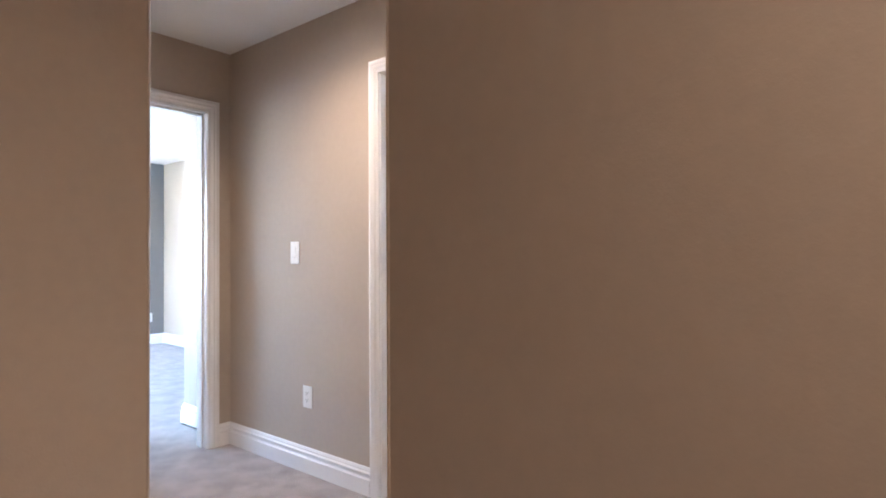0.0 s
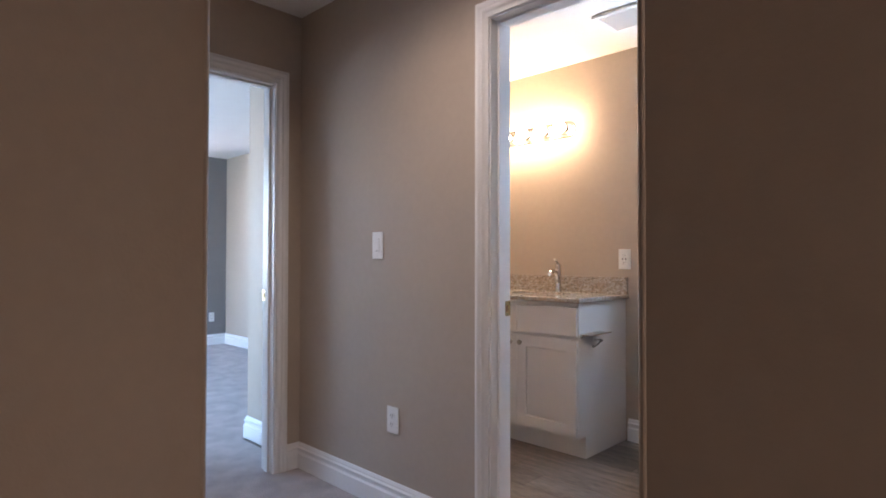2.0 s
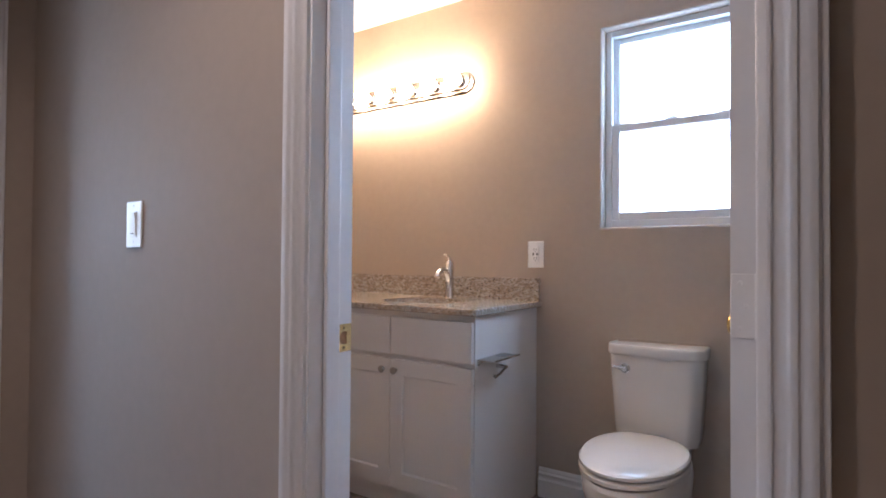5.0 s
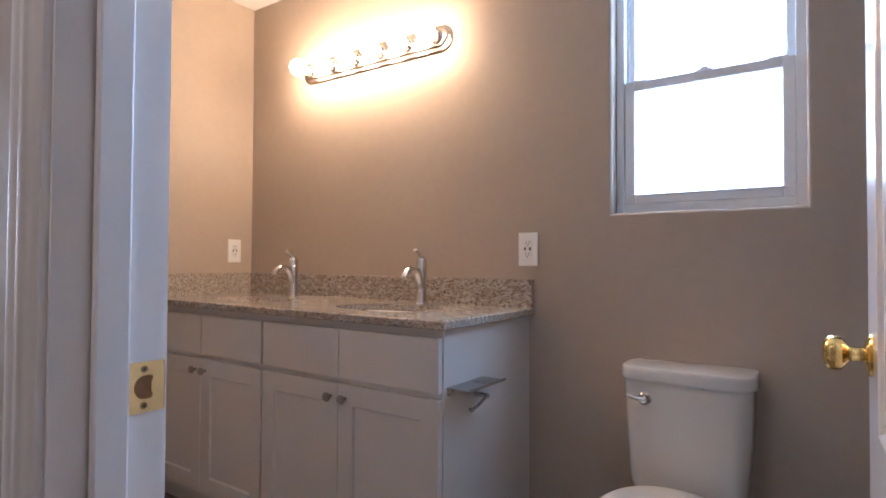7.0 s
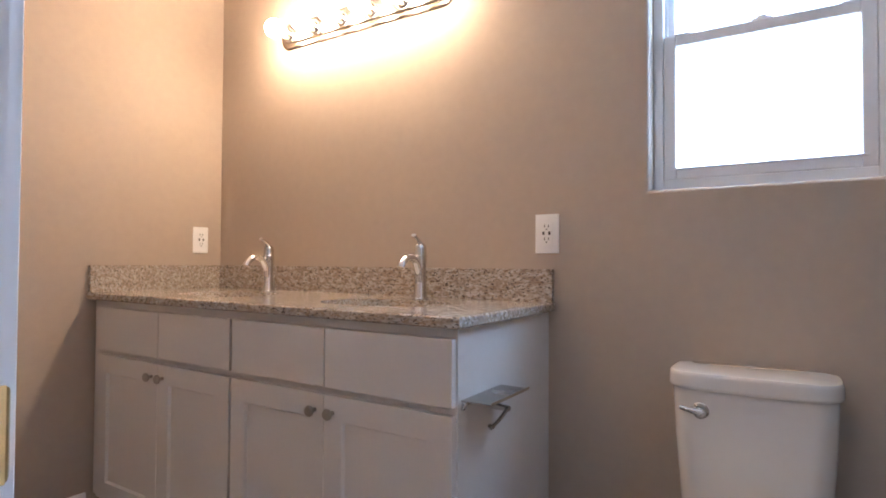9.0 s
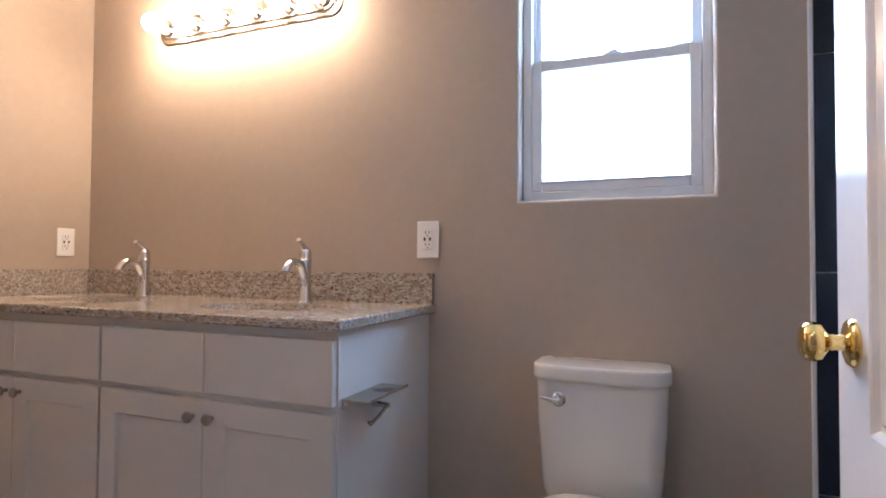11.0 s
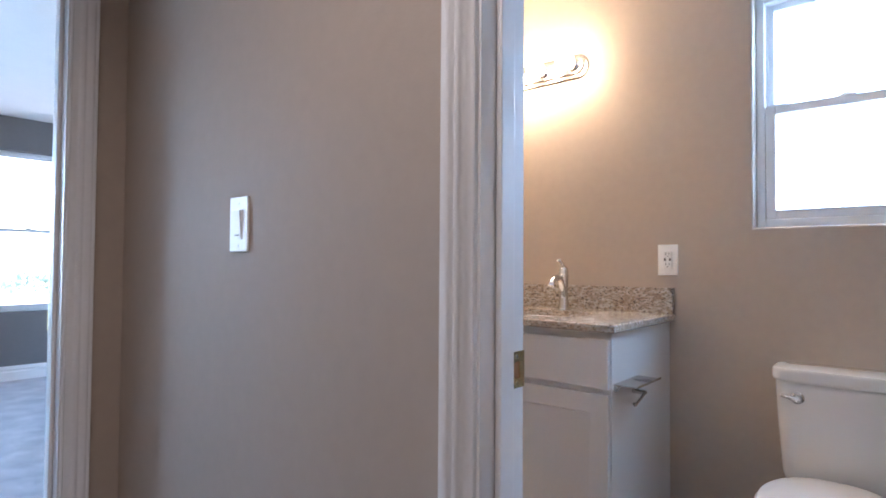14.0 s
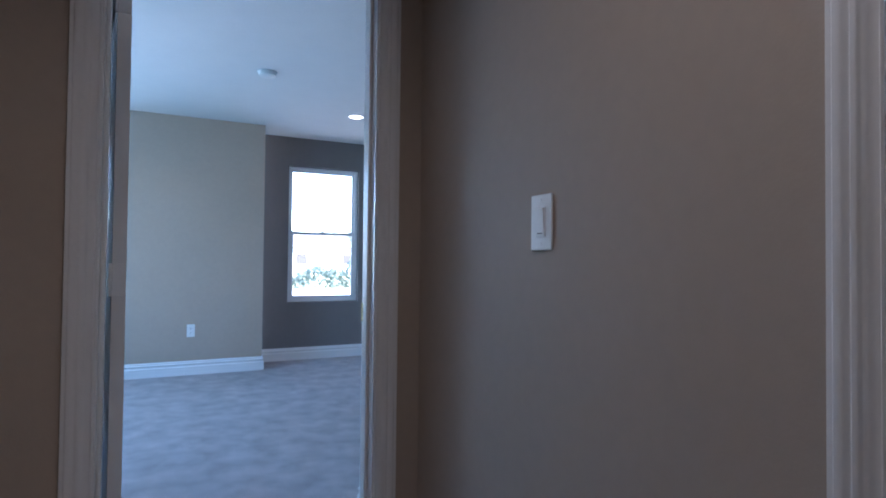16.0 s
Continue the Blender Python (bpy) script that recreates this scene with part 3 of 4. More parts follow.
rocker_switch(pose(0.668, 0, 1.184), "white rocker light switch with plate on the hall wall", w=0.076, h=0.124)
outlet(pose(0.778, 0, 0.405), "white duplex outlet low on the hall wall", w=0.076, h=0.118)
rocker_switch(pose(CX, -1.649, 1.175, 0, 0, 90), "white rocker light switch on the entry wall", w=0.072, h=0.112)
rocker_switch(pose(-0.30, 0.04, 1.19), "white double rocker switch beside the bedroom door", gangs=2)
outlet(pose(1.047, BACK, 1.122), "white outlet with usb ports above the vanity backsplash", gfci=True, w=0.080, h=0.125)
outlet(pose(WEST, 1.563, 1.124, 0, 0, 90), "white outlet on the wall beside the vanity", gfci=True, w=0.076, h=0.120)
outlet(pose(FAR, 1.50, 0.36, 0, 0, 90), "white duplex outlet on the grey accent wall")
outlet(pose(COL, -0.51, 0.415, 0, 0, 90), "white duplex outlet on the bedroom wall")


# ---- doors ----
MOULD = [(0.004, 0.002), (0.010, 0.008), (0.016, 0.009), (0.022, 0.005), (0.034, 0.0105), (0.052, 0.003)]


def hinge(parent, x, y, z, side):
    """A butt hinge with its leaf on the edge of the door and its barrel proud of the corner."""
    h = part("hinge", boxed(x, x + 0.034, y - 0.0025, y + 0.001, z - 0.045, z + 0.045, bevel=0.001), TRIM, parent, "white painted hinge")
    part("barrel", lathe([(0.0055, -0.046), (0.0055, 0.046)], k=14), TRIM, h, smooth=True).location = (x + side, y - 0.004, z)
    for dz in (-0.032, 0.0, 0.032):
        s = part("screw", lathe([(0.0032, 0), (0.0028, -0.0008), (0.0003, -0.001)], axis="y", k=10), TRIM, h)
        s.location = (x + 0.012 + (0.008 if dz == 0 else 0), y - 0.0026, z + dz)


def door(name, m, width, label, knob=True, side=-1):
    """A leaf along +y from its hinge edge; its face towards -x carries the knob."""
    root = thing(name, m, label, "door")
    cells = [(0.115, width - 0.115, 0.25, 0.70), (0.115, width - 0.115, 0.826, 1.90)]
    bm = panelled(0, width, 0.012, 2.03, 0.0, 0.035, cells, MOULD)
    for v in bm.verts:
        x, y, z = v.co
        v.co = (-0.035 + y if side < 0 else y, x, z)
    leaf = part("leaf", bm, DOOR_PAINT, root)
    for z in (0.24, 1.035, 1.83):
        hinge(leaf, -0.0345 if side < 0 else 0.0005, 0.0, z, 0.036 if side < 0 else -0.004)
    if knob:
        for s, x0 in ((-1, -0.035 if side < 0 else 0.0), (1, 0.0 if side < 0 else 0.035)):
            prof = [(0.0325, 0.0), (0.033, 0.003), (0.030, 0.007), (0.020, 0.010), (0.0115, 0.013), (0.0105, 0.022), (0.012, 0.027), (0.0115, 0.030), (0.017, 0.034), (0.0255, 0.040),
                    (0.0275, 0.048), (0.0265, 0.056), (0.021, 0.062), (0.012, 0.0645), (0.004, 0.065)]
            k = part("knob", lathe([(r, x0 + s * h) for r, h in prof], axis="x", k=36), BRASS, leaf, "polished brass knob", smooth=True)
            k.location = (0, width - 0.062, 0.936)
        part("latch_plate", boxed(-0.030 if side < 0 else 0.005, -0.005 if side < 0 else 0.030, width - 0.001, width + 0.0012, 0.897, 0.953), STRIKE, leaf, "brass latch plate")
    return root


door("panel_door", pose(2.108, 0.122, 0, 0, 0, 2.9), 0.782, "white two-panel bathroom door standing open with brass knobs")
door("panel_door", pose(-0.122, -0.880, 0, 0, 0, 97), 0.712, "white two-panel bedroom door standing open", knob=False, side=1)

door("panel_door", pose(CL + 0.002, T, 0, 0, 0, -90), CR - CL - 0.004, "white two-panel hall closet door standing closed", knob=False, side=1)

strike = thing("strike_plate", pose(JL, 0.0965, 0.930), "brass strike plate with two screws on the white jamb", "strike plate")
outline = []
for cy, cz, r, a0 in ((0.0205, 0.0285, 0.0005, 0), (-0.016, 0.023, 0.006, 90), (-0.016, -0.023, 0.006, 180), (0.0205, -0.0285, 0.0005, 270)):
    outline += [(cy + r * math.cos(radians(a0 + 15 * i)), cz + r * math.sin(radians(a0 + 15 * i))) for i in range(7)]
hole = [(-0.001 + 0.0125 * math.cos(radians(90 + 12 * i)), 0.0135 * math.sin(radians(90 + 12 * i))) for i in range(16)]
hole += [(0.005, -0.0135), (0.008, -0.0115), (0.008, -0.0075), (0.0065, -0.0065), (0.0065, 0.0065), (0.008, 0.0075), (0.008, 0.0115), (0.005, 0.0135)]
bm = bmesh.new()
rings = []
for x in (0.0003, 0.0021):
    loops = [[bm.verts.new((x, y, z)) for y, z in loop] for loop in (outline, hole)]
    edges = [bm.edges.new((vs[i], vs[(i + 1) % len(vs)])) for vs in loops for i in range(len(vs))]
    bmesh.ops.triangle_fill(bm, edges=edges, use_beauty=True)
    rings.append(loops)
for a, b in zip(*rings):
    for i in range(len(a)):
        bm.faces.new((a[i], a[(i + 1) % len(a)], b[(i + 1) % len(a)], b[i]))
part("plate", bm, STRIKE, strike)
lip = lofted([[(-0.0012 * q * q - dx, 0.0205 + 0.0022 * q, z) for z, dx in ((-zz, 0.0), (zz, 0.0), (zz, -0.0018), (-zz, -0.0018))] for q, zz in ((0, 0.0285), (1, 0.0275), (2, 0.025), (2.8, 0.021))])
part("lip", lip, STRIKE, strike, smooth=True)
part("latch_hole", boxed(0.0001, 0.0004, -0.015, 0.009, -0.015, 0.015), WOODRAW, strike, "raw wood in the latch hole")
for z in (-0.0208, 0.0208):
    s = part("screw", lathe([(0.0042, 0.0018), (0.0040, 0.0025), (0.0030, 0.0028), (0.0004, 0.0029)], axis="x", k=16), DULL, strike, "worn screw head", smooth=True)
    s.location = (0, -0.002, z)
    for w in ((0.0006, 0.0024), (0.0024, 0.0006)):
        part("screw_slot", boxed(0.0028, 0.0032, -0.002 - w[0], -0.002 + w[0], z - w[1], z + w[1]), SLOT, strike)
strike2 = thing("strike_plate", pose(-0.096, BR, 0.925), "brass strike plate on the bedroom door jamb", "strike plate")
part("plate", boxed(-0.020, 0.020, -0.0022, -0.0003, -0.029, 0.029), STRIKE, strike2)
part("latch_hole", boxed(-0.008, 0.008, -0.0026, -0.0021, -0.013, 0.013), WOODRAW, strike2)


# ---- vanity ----
FRONT, TOPZ = 1.112, 0.905
VX0, VX1, VM = -0.606, 1.052, 0.246


def knob_at(parent, x, z, y):
    k = part("knob", lathe([(0.006, 0.0), (0.0055, -0.012), (0.009, -0.016), (0.0150, -0.019), (0.0155, -0.024), (0.012, -0.028), (0.001, -0.029)], axis="y", k=28), NICKEL, parent,
             "brushed nickel knob", smooth=True)
    k.location = (x, y, z)


def vanity_unit(x0, x1, doors, label):
    root = thing("vanity_cabinet", pose(x0, FRONT, 0), label, "cabinet", "vanity cabinets")
    w = x1 - x0
    bm = bmesh.new()
    box(bm, 0, w, 0, BACK - FRONT - 0.002, 0.125, 0.879)
    box(bm, 0.0, w, 0.075, BACK - FRONT - 0.002, 0.0, 0.125)
    part("body", bm, CABINET, root)
    for a, b in doors:
        a, b = a - x0, b - x0
        part("drawer_front", boxed(a + 0.0015, b - 0.0015, -0.020, -0.0005, 0.690, 0.851, bevel=0.0022), CABINET, root)
        bm = panelled(a + 0.0015, b - 0.0015, 0.132, 0.671, -0.020, -0.0005, [(a + 0.064, b - 0.064, 0.196, 0.606)], [(0.0012, 0.002), (0.005, 0.0095)])
        d = part("door", bm, CABINET, root)
        left = doors.index((a + x0, b + x0)) % 2 == 0 if (a + x0, b + x0) in doors else a < w / 3
        knob_at(d, b - 0.033 if left else a + 0.033, 0.627, -0.020)
    return root


vanity_unit(VM + 0.0005, VX1, [(VM + 0.004, 0.642), (0.642, VX1 - 0.003)], "white shaker vanity cabinet with two doors and false drawers")
vanity_unit(VX0, VM - 0.0005, [(-0.545, -0.145), (-0.145, VM - 0.004)], "white shaker vanity cabinet with filler strip against the wall")

# worktop with two undermount sink cut-outs
CT0, CT1, CTF, CTB = -0.608, 1.076, 1.077, BACK - 0.001
SINKS = ((-0.108, 1.345), (0.645, 1.345))
SA, SB = 0.205, 0.142


def oval(cx, cy, a, b, k=40):
    out = []
    for i in range(k):
        t = 2 * math.pi * i / k
        c, s = math.cos(t), math.sin(t)
        e = 0.72
        out.append((cx + a * math.copysign(abs(c) ** e, c), cy + b * math.copysign(abs(s) ** e, s)))
    return out


def flat_with_holes(bm, outline, holes, z):
    loops, edges = [], []
    for pts in [outline] + holes:
        vs = [bm.verts.new((x, y, z)) for x, y in pts]
        loops.append(vs)
        edges += [bm.edges.new((vs[i], vs[(i + 1) % len(vs)])) for i in range(len(vs))]
    bmesh.ops.triangle_fill(bm, edges=edges, use_beauty=True)
    return loops


bm = bmesh.new()
holes = [oval(x, y, SA, SB) for x, y in SINKS]
B = 0.004
outer = [(CT0, CTF), (CT1, CTF), (CT1, CTB), (CT0, CTB)]
inner = [(CT0, CTF + B), (CT1 - B, CTF + B), (CT1 - B, CTB), (CT0, CTB)]
top = flat_with_holes(bm, inner, holes, TOPZ)
bot = flat_with_holes(bm, inner, holes, TOPZ - 0.028)
up = [bm.verts.new((x, y, TOPZ - B)) for x, y in outer]
dn = [bm.verts.new((x, y, TOPZ - 0.028 + B)) for x, y in outer]
for ring_a, ring_b in ((top[0], up), (up, dn), (dn, bot[0])) + tuple(zip(top[1:], bot[1:])):
    k = len(ring_a)
    for i in range(k):
        j = (i + 1) % k
        bm.faces.new((ring_a[i], ring_a[j], ring_b[j], ring_b[i]))
counter = thing("countertop", pose(0, 0, 0), "speckled beige granite worktop with two oval sink openings", "countertop")
part("slab", bm, GRANITE, counter)
part("backsplash", boxed(CT0 + 0.021, CT1 - 0.006, BACK - 0.021, BACK - 0.001, TOPZ, TOPZ + 0.104, bevel=0.0015), GRANITE, counter)
part("side_splash", boxed(CT0, CT0 + 0.0205, CTF + 0.004, BACK - 0.001, TOPZ, TOPZ + 0.104, bevel=0.0015), GRANITE, counter)

for x, y in SINKS:
    sk = thing("sink", pose(x, y, TOPZ - 0.0285), "white undermount porcelain sink below the granite", "sink", "vanity sinks")
    rings = []
    for f, z in ((1.07, 0.0), (1.02, -0.002), (1.0, -0.02), (0.93, -0.08), (0.75, -0.12), (0.4, -0.135), (0.1, -0.138)):
        rings.append([(px, py, z) for px, py in oval(0, 0, SA * f, SB * f)])
    part("basin", lofted(rings, cap0=False), PORCELAIN, sk, smooth=True)
    part("drain", lathe([(0.024, -0.1375), (0.022, -0.134), (0.002, -0.134)], k=20), CHROME, sk, "chrome drain", smooth=True)


def faucet(x, y, turn):
    root = thing("faucet", pose(x, y, TOPZ, 0, 0, turn), "polished chrome single-lever arched bathroom faucet", "faucet", "vanity faucets")
    part("base_ring", lathe([(0.027, 0.0), (0.027, 0.003), (0.0245, 0.006), (0.001, 0.006)], k=32), CHROME, root, smooth=True)
    body = smoothed([(0, 0.0, 0.004), (0, 0.001, 0.05), (0, 0.002, 0.10), (0, 0.002, 0.140)], 6)
    part("body", tube(body, [0.0235 - 0.006 * min(1, i / 9) + 0.0035 * max(0, (i - 11) / 7) for i in range(len(body))], k=28), CHROME, root, smooth=True)
    sp = smoothed([(0, -0.006, 0.055), (0, -0.013, 0.098), (0, -0.036, 0.132), (0, -0.072, 0.140), (0, -0.100, 0.122), (0, -0.110, 0.106)], 7)
    n = len(sp)
    part("spout", tube(sp, [0.0150 - 0.0022 * i / n + (0.0025 * max(0, (i - n * 0.7) / n) * 3) for i in range(n)], k=24, squash=0.85), CHROME, root, smooth=True)
    part("collar", lathe([(0.0195, 0.138), (0.0195, 0.142), (0.0225, 0.1425), (0.0232, 0.146), (0.0222, 0.148), (0.0205, 0.149), (0.0205, 0.170), (0.0185, 0.180), (0.012, 0.186), (0.001, 0.187)], k=28), CHROME, root, smooth=True)
    lv = smoothed([(0, 0.008, 0.178), (0, -0.004, 0.190), (0, -0.020, 0.202), (0, -0.040, 0.214)], 6)
    part("lever", tube(lv, [0.0135 - 0.0055 * min(1, i / 9) + 0.0005 * max(0, i - 14) for i in range(len(lv))], k=16, squash=0.6), CHROME, root, smooth=True)
    rod = tube([(0, 0.030, 0.0), (0, 0.030, 0.055)], [0.0022, 0.0022], k=10)
    part("lift_rod", rod, CHROME, root)
    part("rod_knob", lathe([(0.001, 0.054), (0.005, 0.056), (0.006, 0.061), (0.004, 0.066), (0.001, 0.067)], k=14), CHROME, root, smooth=True).location = (0, 0.030, 0)


faucet(0.648, 1.535, 0)
faucet(-0.108, 1.535, 0)

# paper holder with phone shelf on the cabinet's side
hold = thing("paper_holder", pose(VX1, 1.228, 0.704), "chrome toilet paper holder with flat shelf on the cabinet side", "toilet paper holder")
part("mount", boxed(-0.001, 0.004, -0.100, 0.100, -0.016, 0.0, bevel=0.0015), CHROME, hold)
part("shelf", boxed(0.0005, 0.082, -0.104, 0.104, -0.0014, 0.0014, bevel=0.0008), NICKEL, hold)
part("shelf_lip", boxed(0.0815, 0.0845, -0.104, 0.104, -0.0014, 0.006, bevel=0.0008), CHROME, hold)
part("bracket", tube(smoothed([(0.006, -0.098, -0.001), (0.012, -0.100, -0.010), (0.006, -0.100, -0.019), (0.001, -0.098, -0.020)], 4), [0.005] * 13, k=10), CHROME, hold, smooth=True)
part("post", tube([(-0.001, 0.060, -0.046), (0.036, 0.060, -0.046), (0.048, 0.058, -0.046)], [0.0085, 0.008, 0.007], k=16), CHROME, hold, smooth=True)
part("arm", tube(smoothed([(0.044, 0.062, -0.044), (0.045, 0.045, -0.050), (0.045, 0.005, -0.064), (0.045, -0.030, -0.072)], 4), [0.0050] * 13, k=14), CHROME, hold, smooth=True)
part("arm_tip", tube([(0.045, -0.026, -0.071), (0.045, -0.036, -0.072), (0.045, -0.042, -0.066)], [0.0062, 0.0064, 0.005], k=14), CHROME, hold, smooth=True)

# vanity light bar
LX0, LX1, LZ = -0.195, 0.703, 2.005
bar = thing("vanity_light", pose((LX0 + LX1) / 2, BACK, LZ), "chrome six-bulb vanity light bar, all bulbs lit", "wall light")


def stadium(half, r, y, k=16):
    pts = []
    for s, c in ((1, half - r), (-1, -(half - r))):
        for i in range(k + 1):
            a = -math.pi / 2 + math.pi * i / k
            pts.append((c + s * r * math.cos(a), y, s * r * math.sin(a)))
    return pts


HL = (LX1 - LX0) / 2
part("back_plate", lofted([stadium(HL - i, 0.056 - i, y) for i, y in ((0, -0.001), (0, -0.006), (0.004, -0.009), (0.007, -0.009), (0.009, -0.014), (0.013, -0.014), (0.015, -0.019), (0.019, -0.020), (0.023, -0.024))]),
     BAR_CHROME, bar, smooth=True)
for i in range(6):
    x = (i - 2.5) * 0.1525
    cup = part("socket_cup", lathe([(0.032, -0.022), (0.030, -0.030), (0.0255, -0.034), (0.0245, -0.056), (0.021, -0.058), (0.001, -0.058)], axis="y", k=28), CHROME, bar, smooth=True)
    cup.location = (x, 0, 0)
    bulb = part("bulb", lathe([(0.0145, -0.056), (0.0150, -0.064), (0.024, -0.072), (0.035, -0.085), (0.0395, -0.101), (0.037, -0.118), (0.028, -0.132), (0.015, -0.1395), (0.001, -0.141)], axis="y", k=28),
                BULB_M, bar, "glowing white globe bulb", smooth=True)
    bulb.location = (x, 0, 0)


# ---- toilet ----
TX = 1.627
toilet = thing("toilet", pose(TX, BACK - 0.012, 0), "white two-piece porcelain toilet with closed lid", "toilet")


def rounded_rect(w, d, y0, z, r, k=6):
    """Outline with rounded corners, its back edge at y0 and its front towards -y."""
    pts = []
    for cx, cy, a0 in ((w / 2 - r, y0 - r, 0), (-w / 2 + r, y0 - r, 90), (-w / 2 + r, y0 - d + r, 180), (w / 2 - r, y0 - d + r, 270)):
        for i in range(k + 1):
            a = radians(a0 + 90 * i / k)
            pts.append((cx + r * math.cos(a), cy + r * math.sin(a), z))
    return pts


part("tank", lofted([rounded_rect(w, d, 0, z, r) for w, d, z, r in ((0.26, 0.15, 0.385, 0.05), (0.305, 0.165, 0.392, 0.05), (0.318, 0.170, 0.42, 0.045), (0.344, 0.176, 0.60, 0.05), (0.353, 0.181, 0.722, 0.052))]),
     PORCELAIN, toilet, smooth=True)
part("tank_lid", lofted([rounded_rect(w, d, 0.004 - (0.196 - d) / 2, z, r) for w, d, z, r in ((0.356, 0.188, 0.722, 0.056), (0.369, 0.195, 0.726, 0.062), (0.372, 0.197, 0.732, 0.063), (0.371, 0.196, 0.754, 0.063), (0.368, 0.195, 0.760, 0.062), (0.361, 0.191, 0.7635, 0.060), (0.34, 0.178, 0.7645, 0.055))]),
     PORCELAIN, toilet, smooth=True)


def egg(w, back, front, z, k=40):
    """An egg outline from y = back to y = front."""
    pts = []
    mid = back + (front - back) * 0.45
    for i in range(k):
        a = 2 * math.pi * i / k
        c, s = math.cos(a), math.sin(a)
        y = mid + (s * (back - mid) if s > 0 else -s * (front - mid))
        x = w / 2 * (math.copysign(abs(c) ** (0.8 if s > 0 else 1.0), c))
        pts.append((x, y, z))
    return pts


part("bowl", lofted([egg(*a) for a in ((0.250, -0.10, -0.56, 0.0), (0.242, -0.10, -0.55, 0.02), (0.215, -0.12, -0.51, 0.07), (0.215, -0.12, -0.51, 0.12), (0.245, -0.12, -0.545, 0.165), (0.295, -0.12, -0.60, 0.205),
                                          (0.332, -0.12, -0.645, 0.255), (0.350, -0.12, -0.675, 0.31), (0.354, -0.12, -0.688, 0.367), (0.345, -0.13, -0.68, 0.382), (0.28, -0.18, -0.62, 0.384))]), PORCELAIN, toilet, smooth=True)
part("tank_shelf", lofted([rounded_rect(w, 0.25, -0.01, z, 0.05) for w, z in ((0.20, 0.20), (0.24, 0.30), (0.25, 0.384))]), PORCELAIN, toilet, smooth=True)
part("seat", lofted([egg(*a) for a in ((0.348, -0.205, -0.680, 0.388), (0.356, -0.202, -0.688, 0.392), (0.356, -0.202, -0.688, 0.404), (0.350, -0.205, -0.68, 0.408))]), PORCELAIN, toilet, smooth=True)
part("seat_lid", lofted([egg(*a) for a in ((0.344, -0.200, -0.678, 0.413), (0.354, -0.196, -0.686, 0.417), (0.354, -0.196, -0.686, 0.427), (0.342, -0.203, -0.675, 0.434), (0.27, -0.25, -0.6, 0.439), (0.1, -0.38, -0.45, 0.441))]), PORCELAIN, toilet, smooth=True)
for x in (-0.07, 0.07):
    part("seat_hinge", boxed(x - 0.022, x + 0.022, -0.222, -0.185, 0.380, 0.424, bevel=0.006), PORCELAIN, toilet)
lev = part("flush_lever", lathe([(0.020, -0.185), (0.020, -0.190), (0.013, -0.196), (0.010, -0.204), (0.001, -0.205)], axis="y", k=24), CHROME, toilet, "chrome flush lever", smooth=True)
lev.location = (-0.106, 0.008, 0.672)
part("lever_arm", tube(smoothed([(0.004, -0.200, 0.0), (-0.012, -0.205, 0.001), (-0.030, -0.206, 0.004), (-0.044, -0.204, 0.007)], 5), [0.0075] * 8 + [0.006] * 8, k=12), CHROME, lev, smooth=True)


# ---- tiled shower wall ----
TILE_X = 2.160
shower = slab("wall_shower_tile", TILE_X, 2.94, BACK - 0.010, BACK - 0.0005, 0.0, CH - 0.005, PALE, "navy tiled shower wall with pale grout", "tiled wall")
part("tile_edge_trim", boxed(TILE_X - 0.010, TILE_X, BACK - 0.016, BACK - 0.0005, 0.0, CH - 0.006, bevel=0.002), TRIM, shower, "white tile edge trim")
for i in range(3):
    for j in range(5):
        z0, z1 = -0.13 + j * 0.577 + 0.002, -0.13 + (j + 1) * 0.577 - 0.002
        x0 = TILE_X + 0.002 + i * 0.262
        z0, z1 = max(z0, 0.003), min(z1, CH - 0.006)
        if z1 - z0 > 0.02:
            part("tile", boxed(x0, min(x0 + 0.258, 2.938), BACK - 0.016, BACK - 0.0095, z0, z1, bevel=0.001, seg=1), NAVY, shower)

# ---- outside the bedroom window ----
GRASS = material("dry_grass", (0.12, 0.13, 0.06), rough=0.95, var=0.25, scale=0.4, fine=6, bump=0.3, second=(0.2, 0.19, 0.1))
CONCRETE = material("pale_concrete", (0.50, 0.48, 0.45), rough=0.9, var=0.08, scale=0.6, fine=9)
BARK = material("bark", (0.12, 0.085, 0.06), rough=0.95, var=0.25, bump=0.4, bump_scale=30)
LEAF = material("foliage", (0.085, 0.115, 0.095), rough=0.7, var=0.35, scale=0.8, fine=7, bump=0, second=(0.11, 0.14, 0.12))
for m in (LEAF,):
    n, l = m.node_tree.nodes, m.node_tree.links
    tl, mx = n.new("ShaderNodeBsdfTranslucent"), n.new("ShaderNodeMixShader")
    tl.inputs["Color"].default_value = (0.16, 0.22, 0.17, 1)
    mx.inputs[0].default_value = 0.5
    l.new(n["Principled BSDF"].outputs[0], mx.inputs[1])
    l.new(tl.outputs[0], mx.inputs[2])
    l.new(mx.outputs[0], n["Material Output"].inputs["Surface"])
STUCCO = material("pale_stucco", (0.55, 0.52, 0.47), rough=0.9, var=0.05)
ROOF = material("grey_shingle", (0.16, 0.15, 0.15), rough=0.9, var=0.2, fine=8)
GZ = -0.35
tagged(part("ground", boxed(-700, 600, -650, 650, GZ - 0.4, GZ), GRASS), "dry green grass around the house", "ground", kind="structure")
tagged(part("pavement", boxed(-24, -6.5, -60, 60, GZ, GZ + 0.03), CONCRETE), "pale concrete paving outside the bedroom", "pavement", kind="structure")


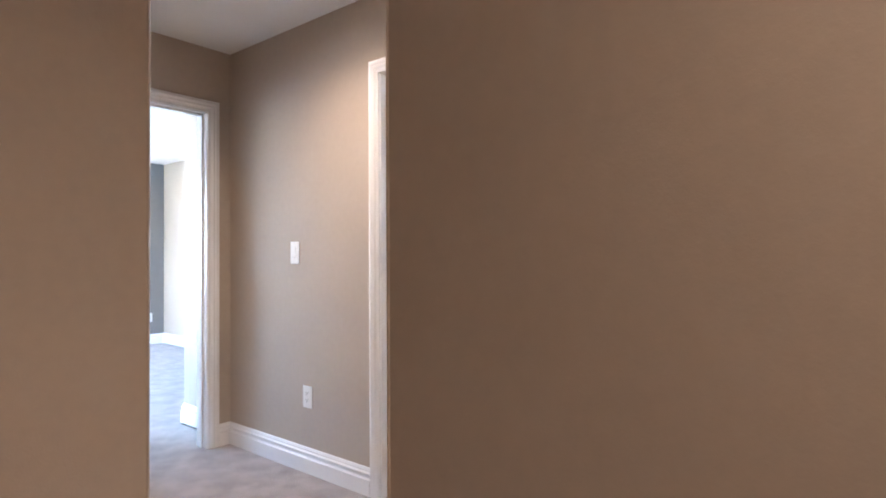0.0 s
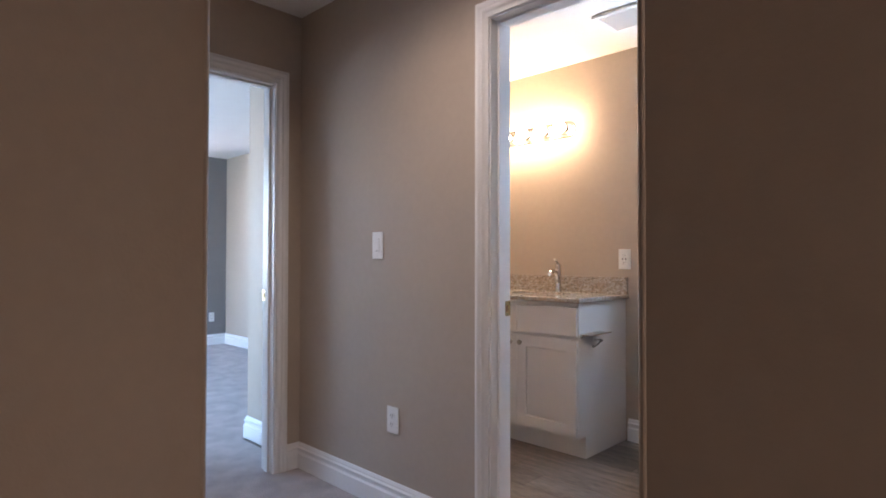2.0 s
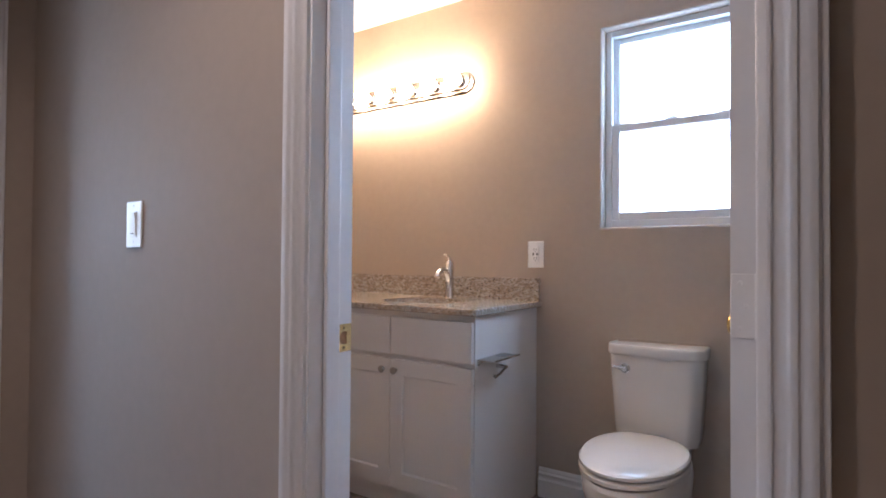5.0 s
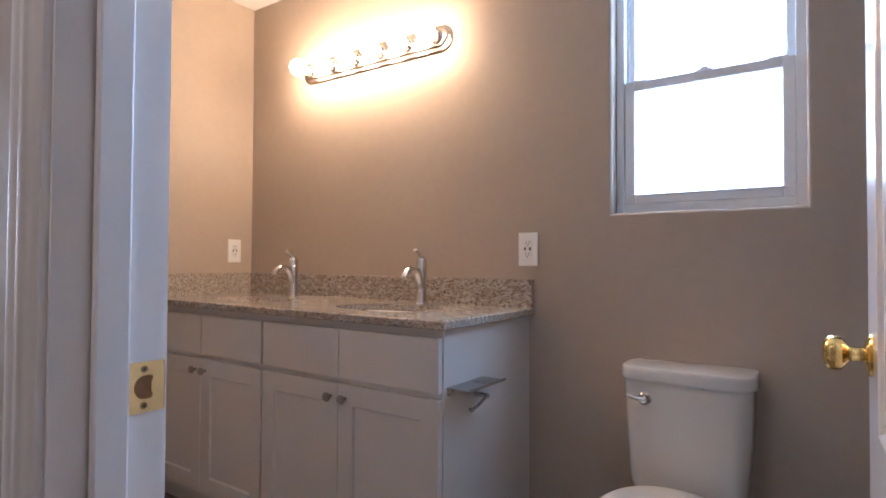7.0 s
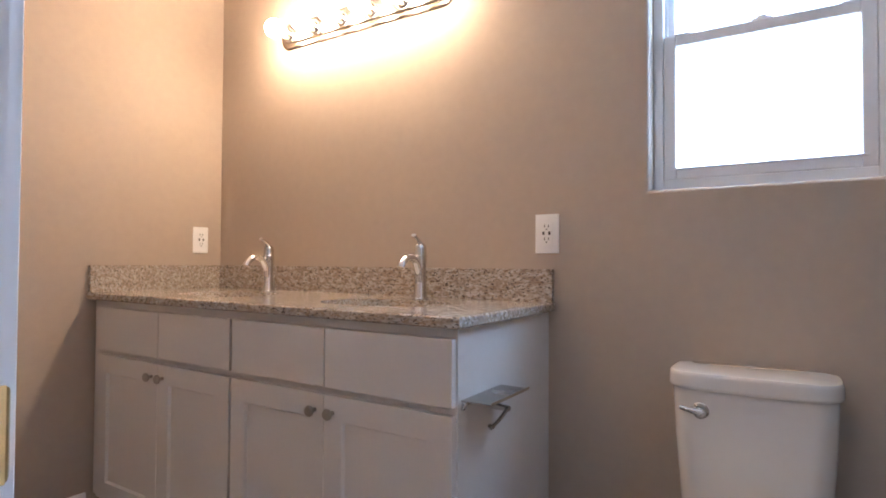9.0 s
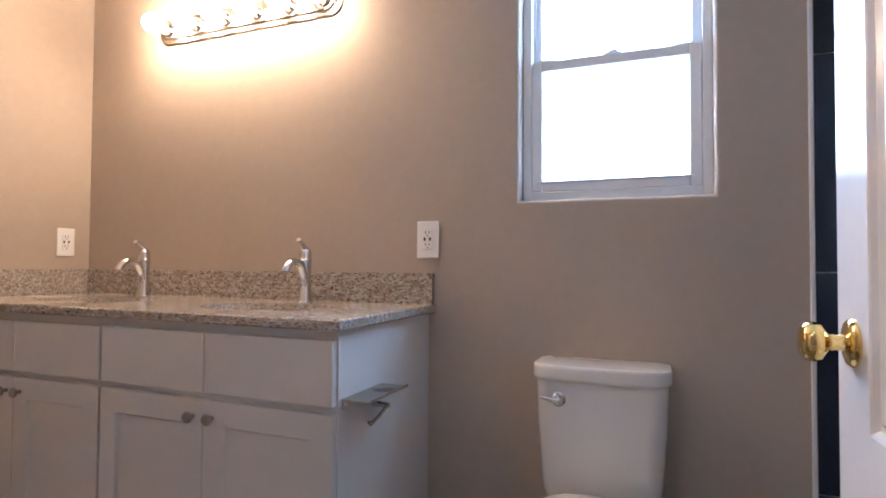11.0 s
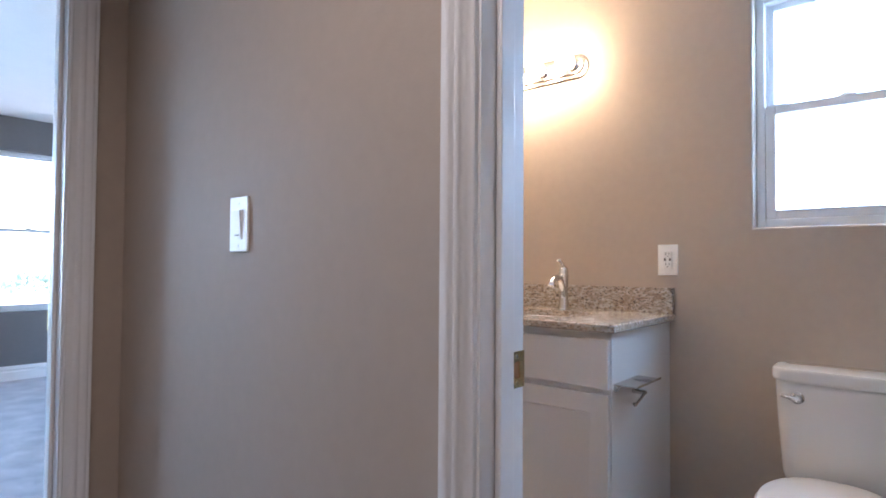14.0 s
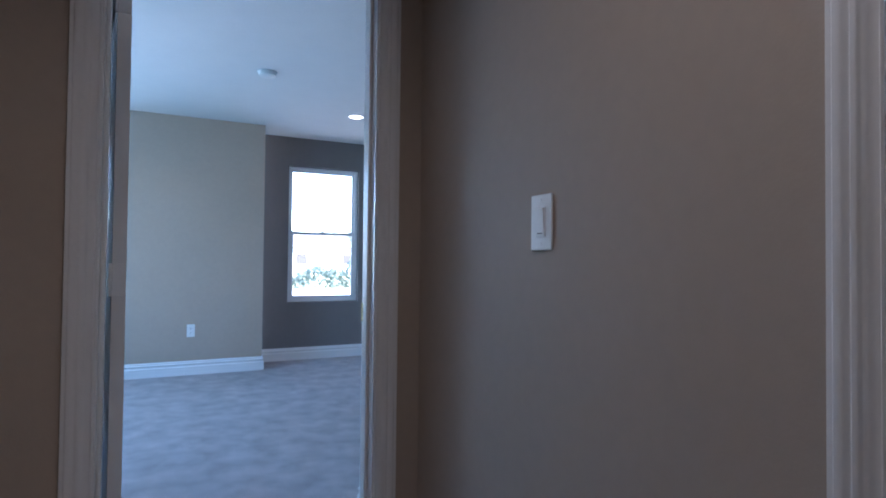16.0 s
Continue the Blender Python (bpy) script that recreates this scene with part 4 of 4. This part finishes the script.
def tree(x, y, height, seed, label):
    rnd = random.Random(seed)
    root = thing("tree", pose(x, y, GZ), label, "tree", "trees outside")
    trunk = tube(smoothed([(0, 0, -0.1), (0.1, 0.05, height * 0.2), (0.0, 0.1, height * 0.4), (0.15, 0, height * 0.7)], 4), [0.22 - 0.013 * i for i in range(13)], k=10)
    ends = []
    for i in range(7):
        a, z = rnd.uniform(0, 6.28), height * rnd.uniform(0.28, 0.6)
        r = height * rnd.uniform(0.2, 0.36)
        e = Vector((math.cos(a) * r, math.sin(a) * r, z + height * rnd.uniform(0.1, 0.3)))
        ends.append(e)
        limb = tube(smoothed([(0.05, 0.05, z), e * 0.5 + Vector((0, 0, z * 0.55)), e], 3), [0.09, 0.08, 0.065, 0.055, 0.045, 0.03, 0.02], k=6)
        me = bpy.data.meshes.new("limb")
        limb.to_mesh(me)
        limb.free()
        trunk.from_mesh(me)
        bpy.data.meshes.remove(me)
    part("trunk", trunk, BARK, root, smooth=True)
    verts, faces = [], []
    for e in ends + [Vector((0, 0, height * 0.8))]:
        for i in range(330):
            d = Vector((rnd.gauss(0, 1), rnd.gauss(0, 1), rnd.gauss(0, 0.8))) * height * 0.085
            c = e + d
            u = Vector((rnd.gauss(0, 1), rnd.gauss(0, 1), rnd.gauss(0, 1))).normalized() * rnd.uniform(0.07, 0.17)
            w = Vector((rnd.gauss(0, 1), rnd.gauss(0, 1), rnd.gauss(0, 1))).normalized() * rnd.uniform(0.04, 0.10)
            n = len(verts)
            verts += [c - u, c + w, c + u, c - w]
            faces.append((n, n + 1, n + 2, n + 3))
    me = bpy.data.meshes.new("crown")
    me.from_pydata(verts, [], faces)
    me.materials.append(LEAF)
    crown = new("crown", me)
    crown.parent = root


for i, (x, y, h) in enumerate(((-34, 11.8, 4.2), (-37, 15.5, 6.2), (-44, 5.0, 4.6), (-48, 20, 6.5), (-52, 4, 5.0), (-41, 24, 6.0))):
    tree(x, y, h, 10 + i, "broad green tree beyond the paving")


def house(x, y, w, d, h, label):
    root = thing("house", pose(x, y, GZ), label, "house")
    part("wall", boxed(-d / 2, d / 2, -w / 2, w / 2, 0, h), STUCCO, root)
    bm = lofted([[(s * (d / 2 + 0.5), -w / 2 - 0.5, h) for s in (-1, 1)] + [(0, -w / 2 - 0.5, h + 1.5)], [(s * (d / 2 + 0.5), w / 2 + 0.5, h) for s in (-1, 1)] + [(0, w / 2 + 0.5, h + 1.5)]])
    part("roof", bm, ROOF, root)
    for k in range(3):
        yy = -w / 3 + k * w / 3
        wd = part("window", boxed(d / 2, d / 2 + 0.05, yy - 0.6, yy + 0.6, 0.9, 2.1), VINYL, root)
        part("pane", boxed(d / 2 + 0.04, d / 2 + 0.06, yy - 0.52, yy + 0.52, 0.98, 2.02), SLOT, wd)


HEDGE = LEAF
rnd = random.Random(3)
verts, faces = [], []
for i in range(5200):
    y = rnd.uniform(-12, 34)
    top = 1.05 + 0.35 * math.sin(y * 0.9) + 0.25 * math.sin(y * 2.3)
    c = Vector((-27.5 + rnd.gauss(0, 0.45), y, GZ + rnd.uniform(0, 1) ** 0.7 * top))
    u = Vector((rnd.gauss(0, 1), rnd.gauss(0, 1), rnd.gauss(0, 1))).normalized() * 0.16
    w = Vector((rnd.gauss(0, 1), rnd.gauss(0, 1), rnd.gauss(0, 1))).normalized() * 0.10
    n = len(verts)
    verts += [c - u, c + w, c + u, c - w]
    faces.append((n, n + 1, n + 2, n + 3))
me = bpy.data.meshes.new("hedge")
me.from_pydata(verts, [], faces)
me.materials.append(HEDGE)
tagged(new("hedge", me), "uneven low green hedge beyond the paving", "hedge", kind="stuff")

house(-58, 16, 14, 8, 2.7, "pale single-storey house far beyond the trees")
house(-62, -4, 12, 8, 2.7, "pale single-storey house far beyond the trees")

# ---- bathroom planks ----
rnd = random.Random(5)
PW, PL = 0.178, 1.22
for j in range(10):
    y0 = T + (j - 1) * PW if j else 0.0005
    y1 = min(T + j * PW - 0.0018, BACK - 0.001)
    x = WEST - rnd.uniform(0.0, 1.1)
    while x < 2.95:
        a, b = (max(x, WEST), min(x + PL - 0.0018, 2.95)) if j else (max(x, JL), min(x + PL - 0.0018, JR))
        if b - a > 0.03 and y1 - y0 > 0.01:
            part("plank", boxed(a, b, y0, y1, -0.0035, 0.0, bevel=0.0008, seg=1), PLANK, bath_floor)
        x += PL
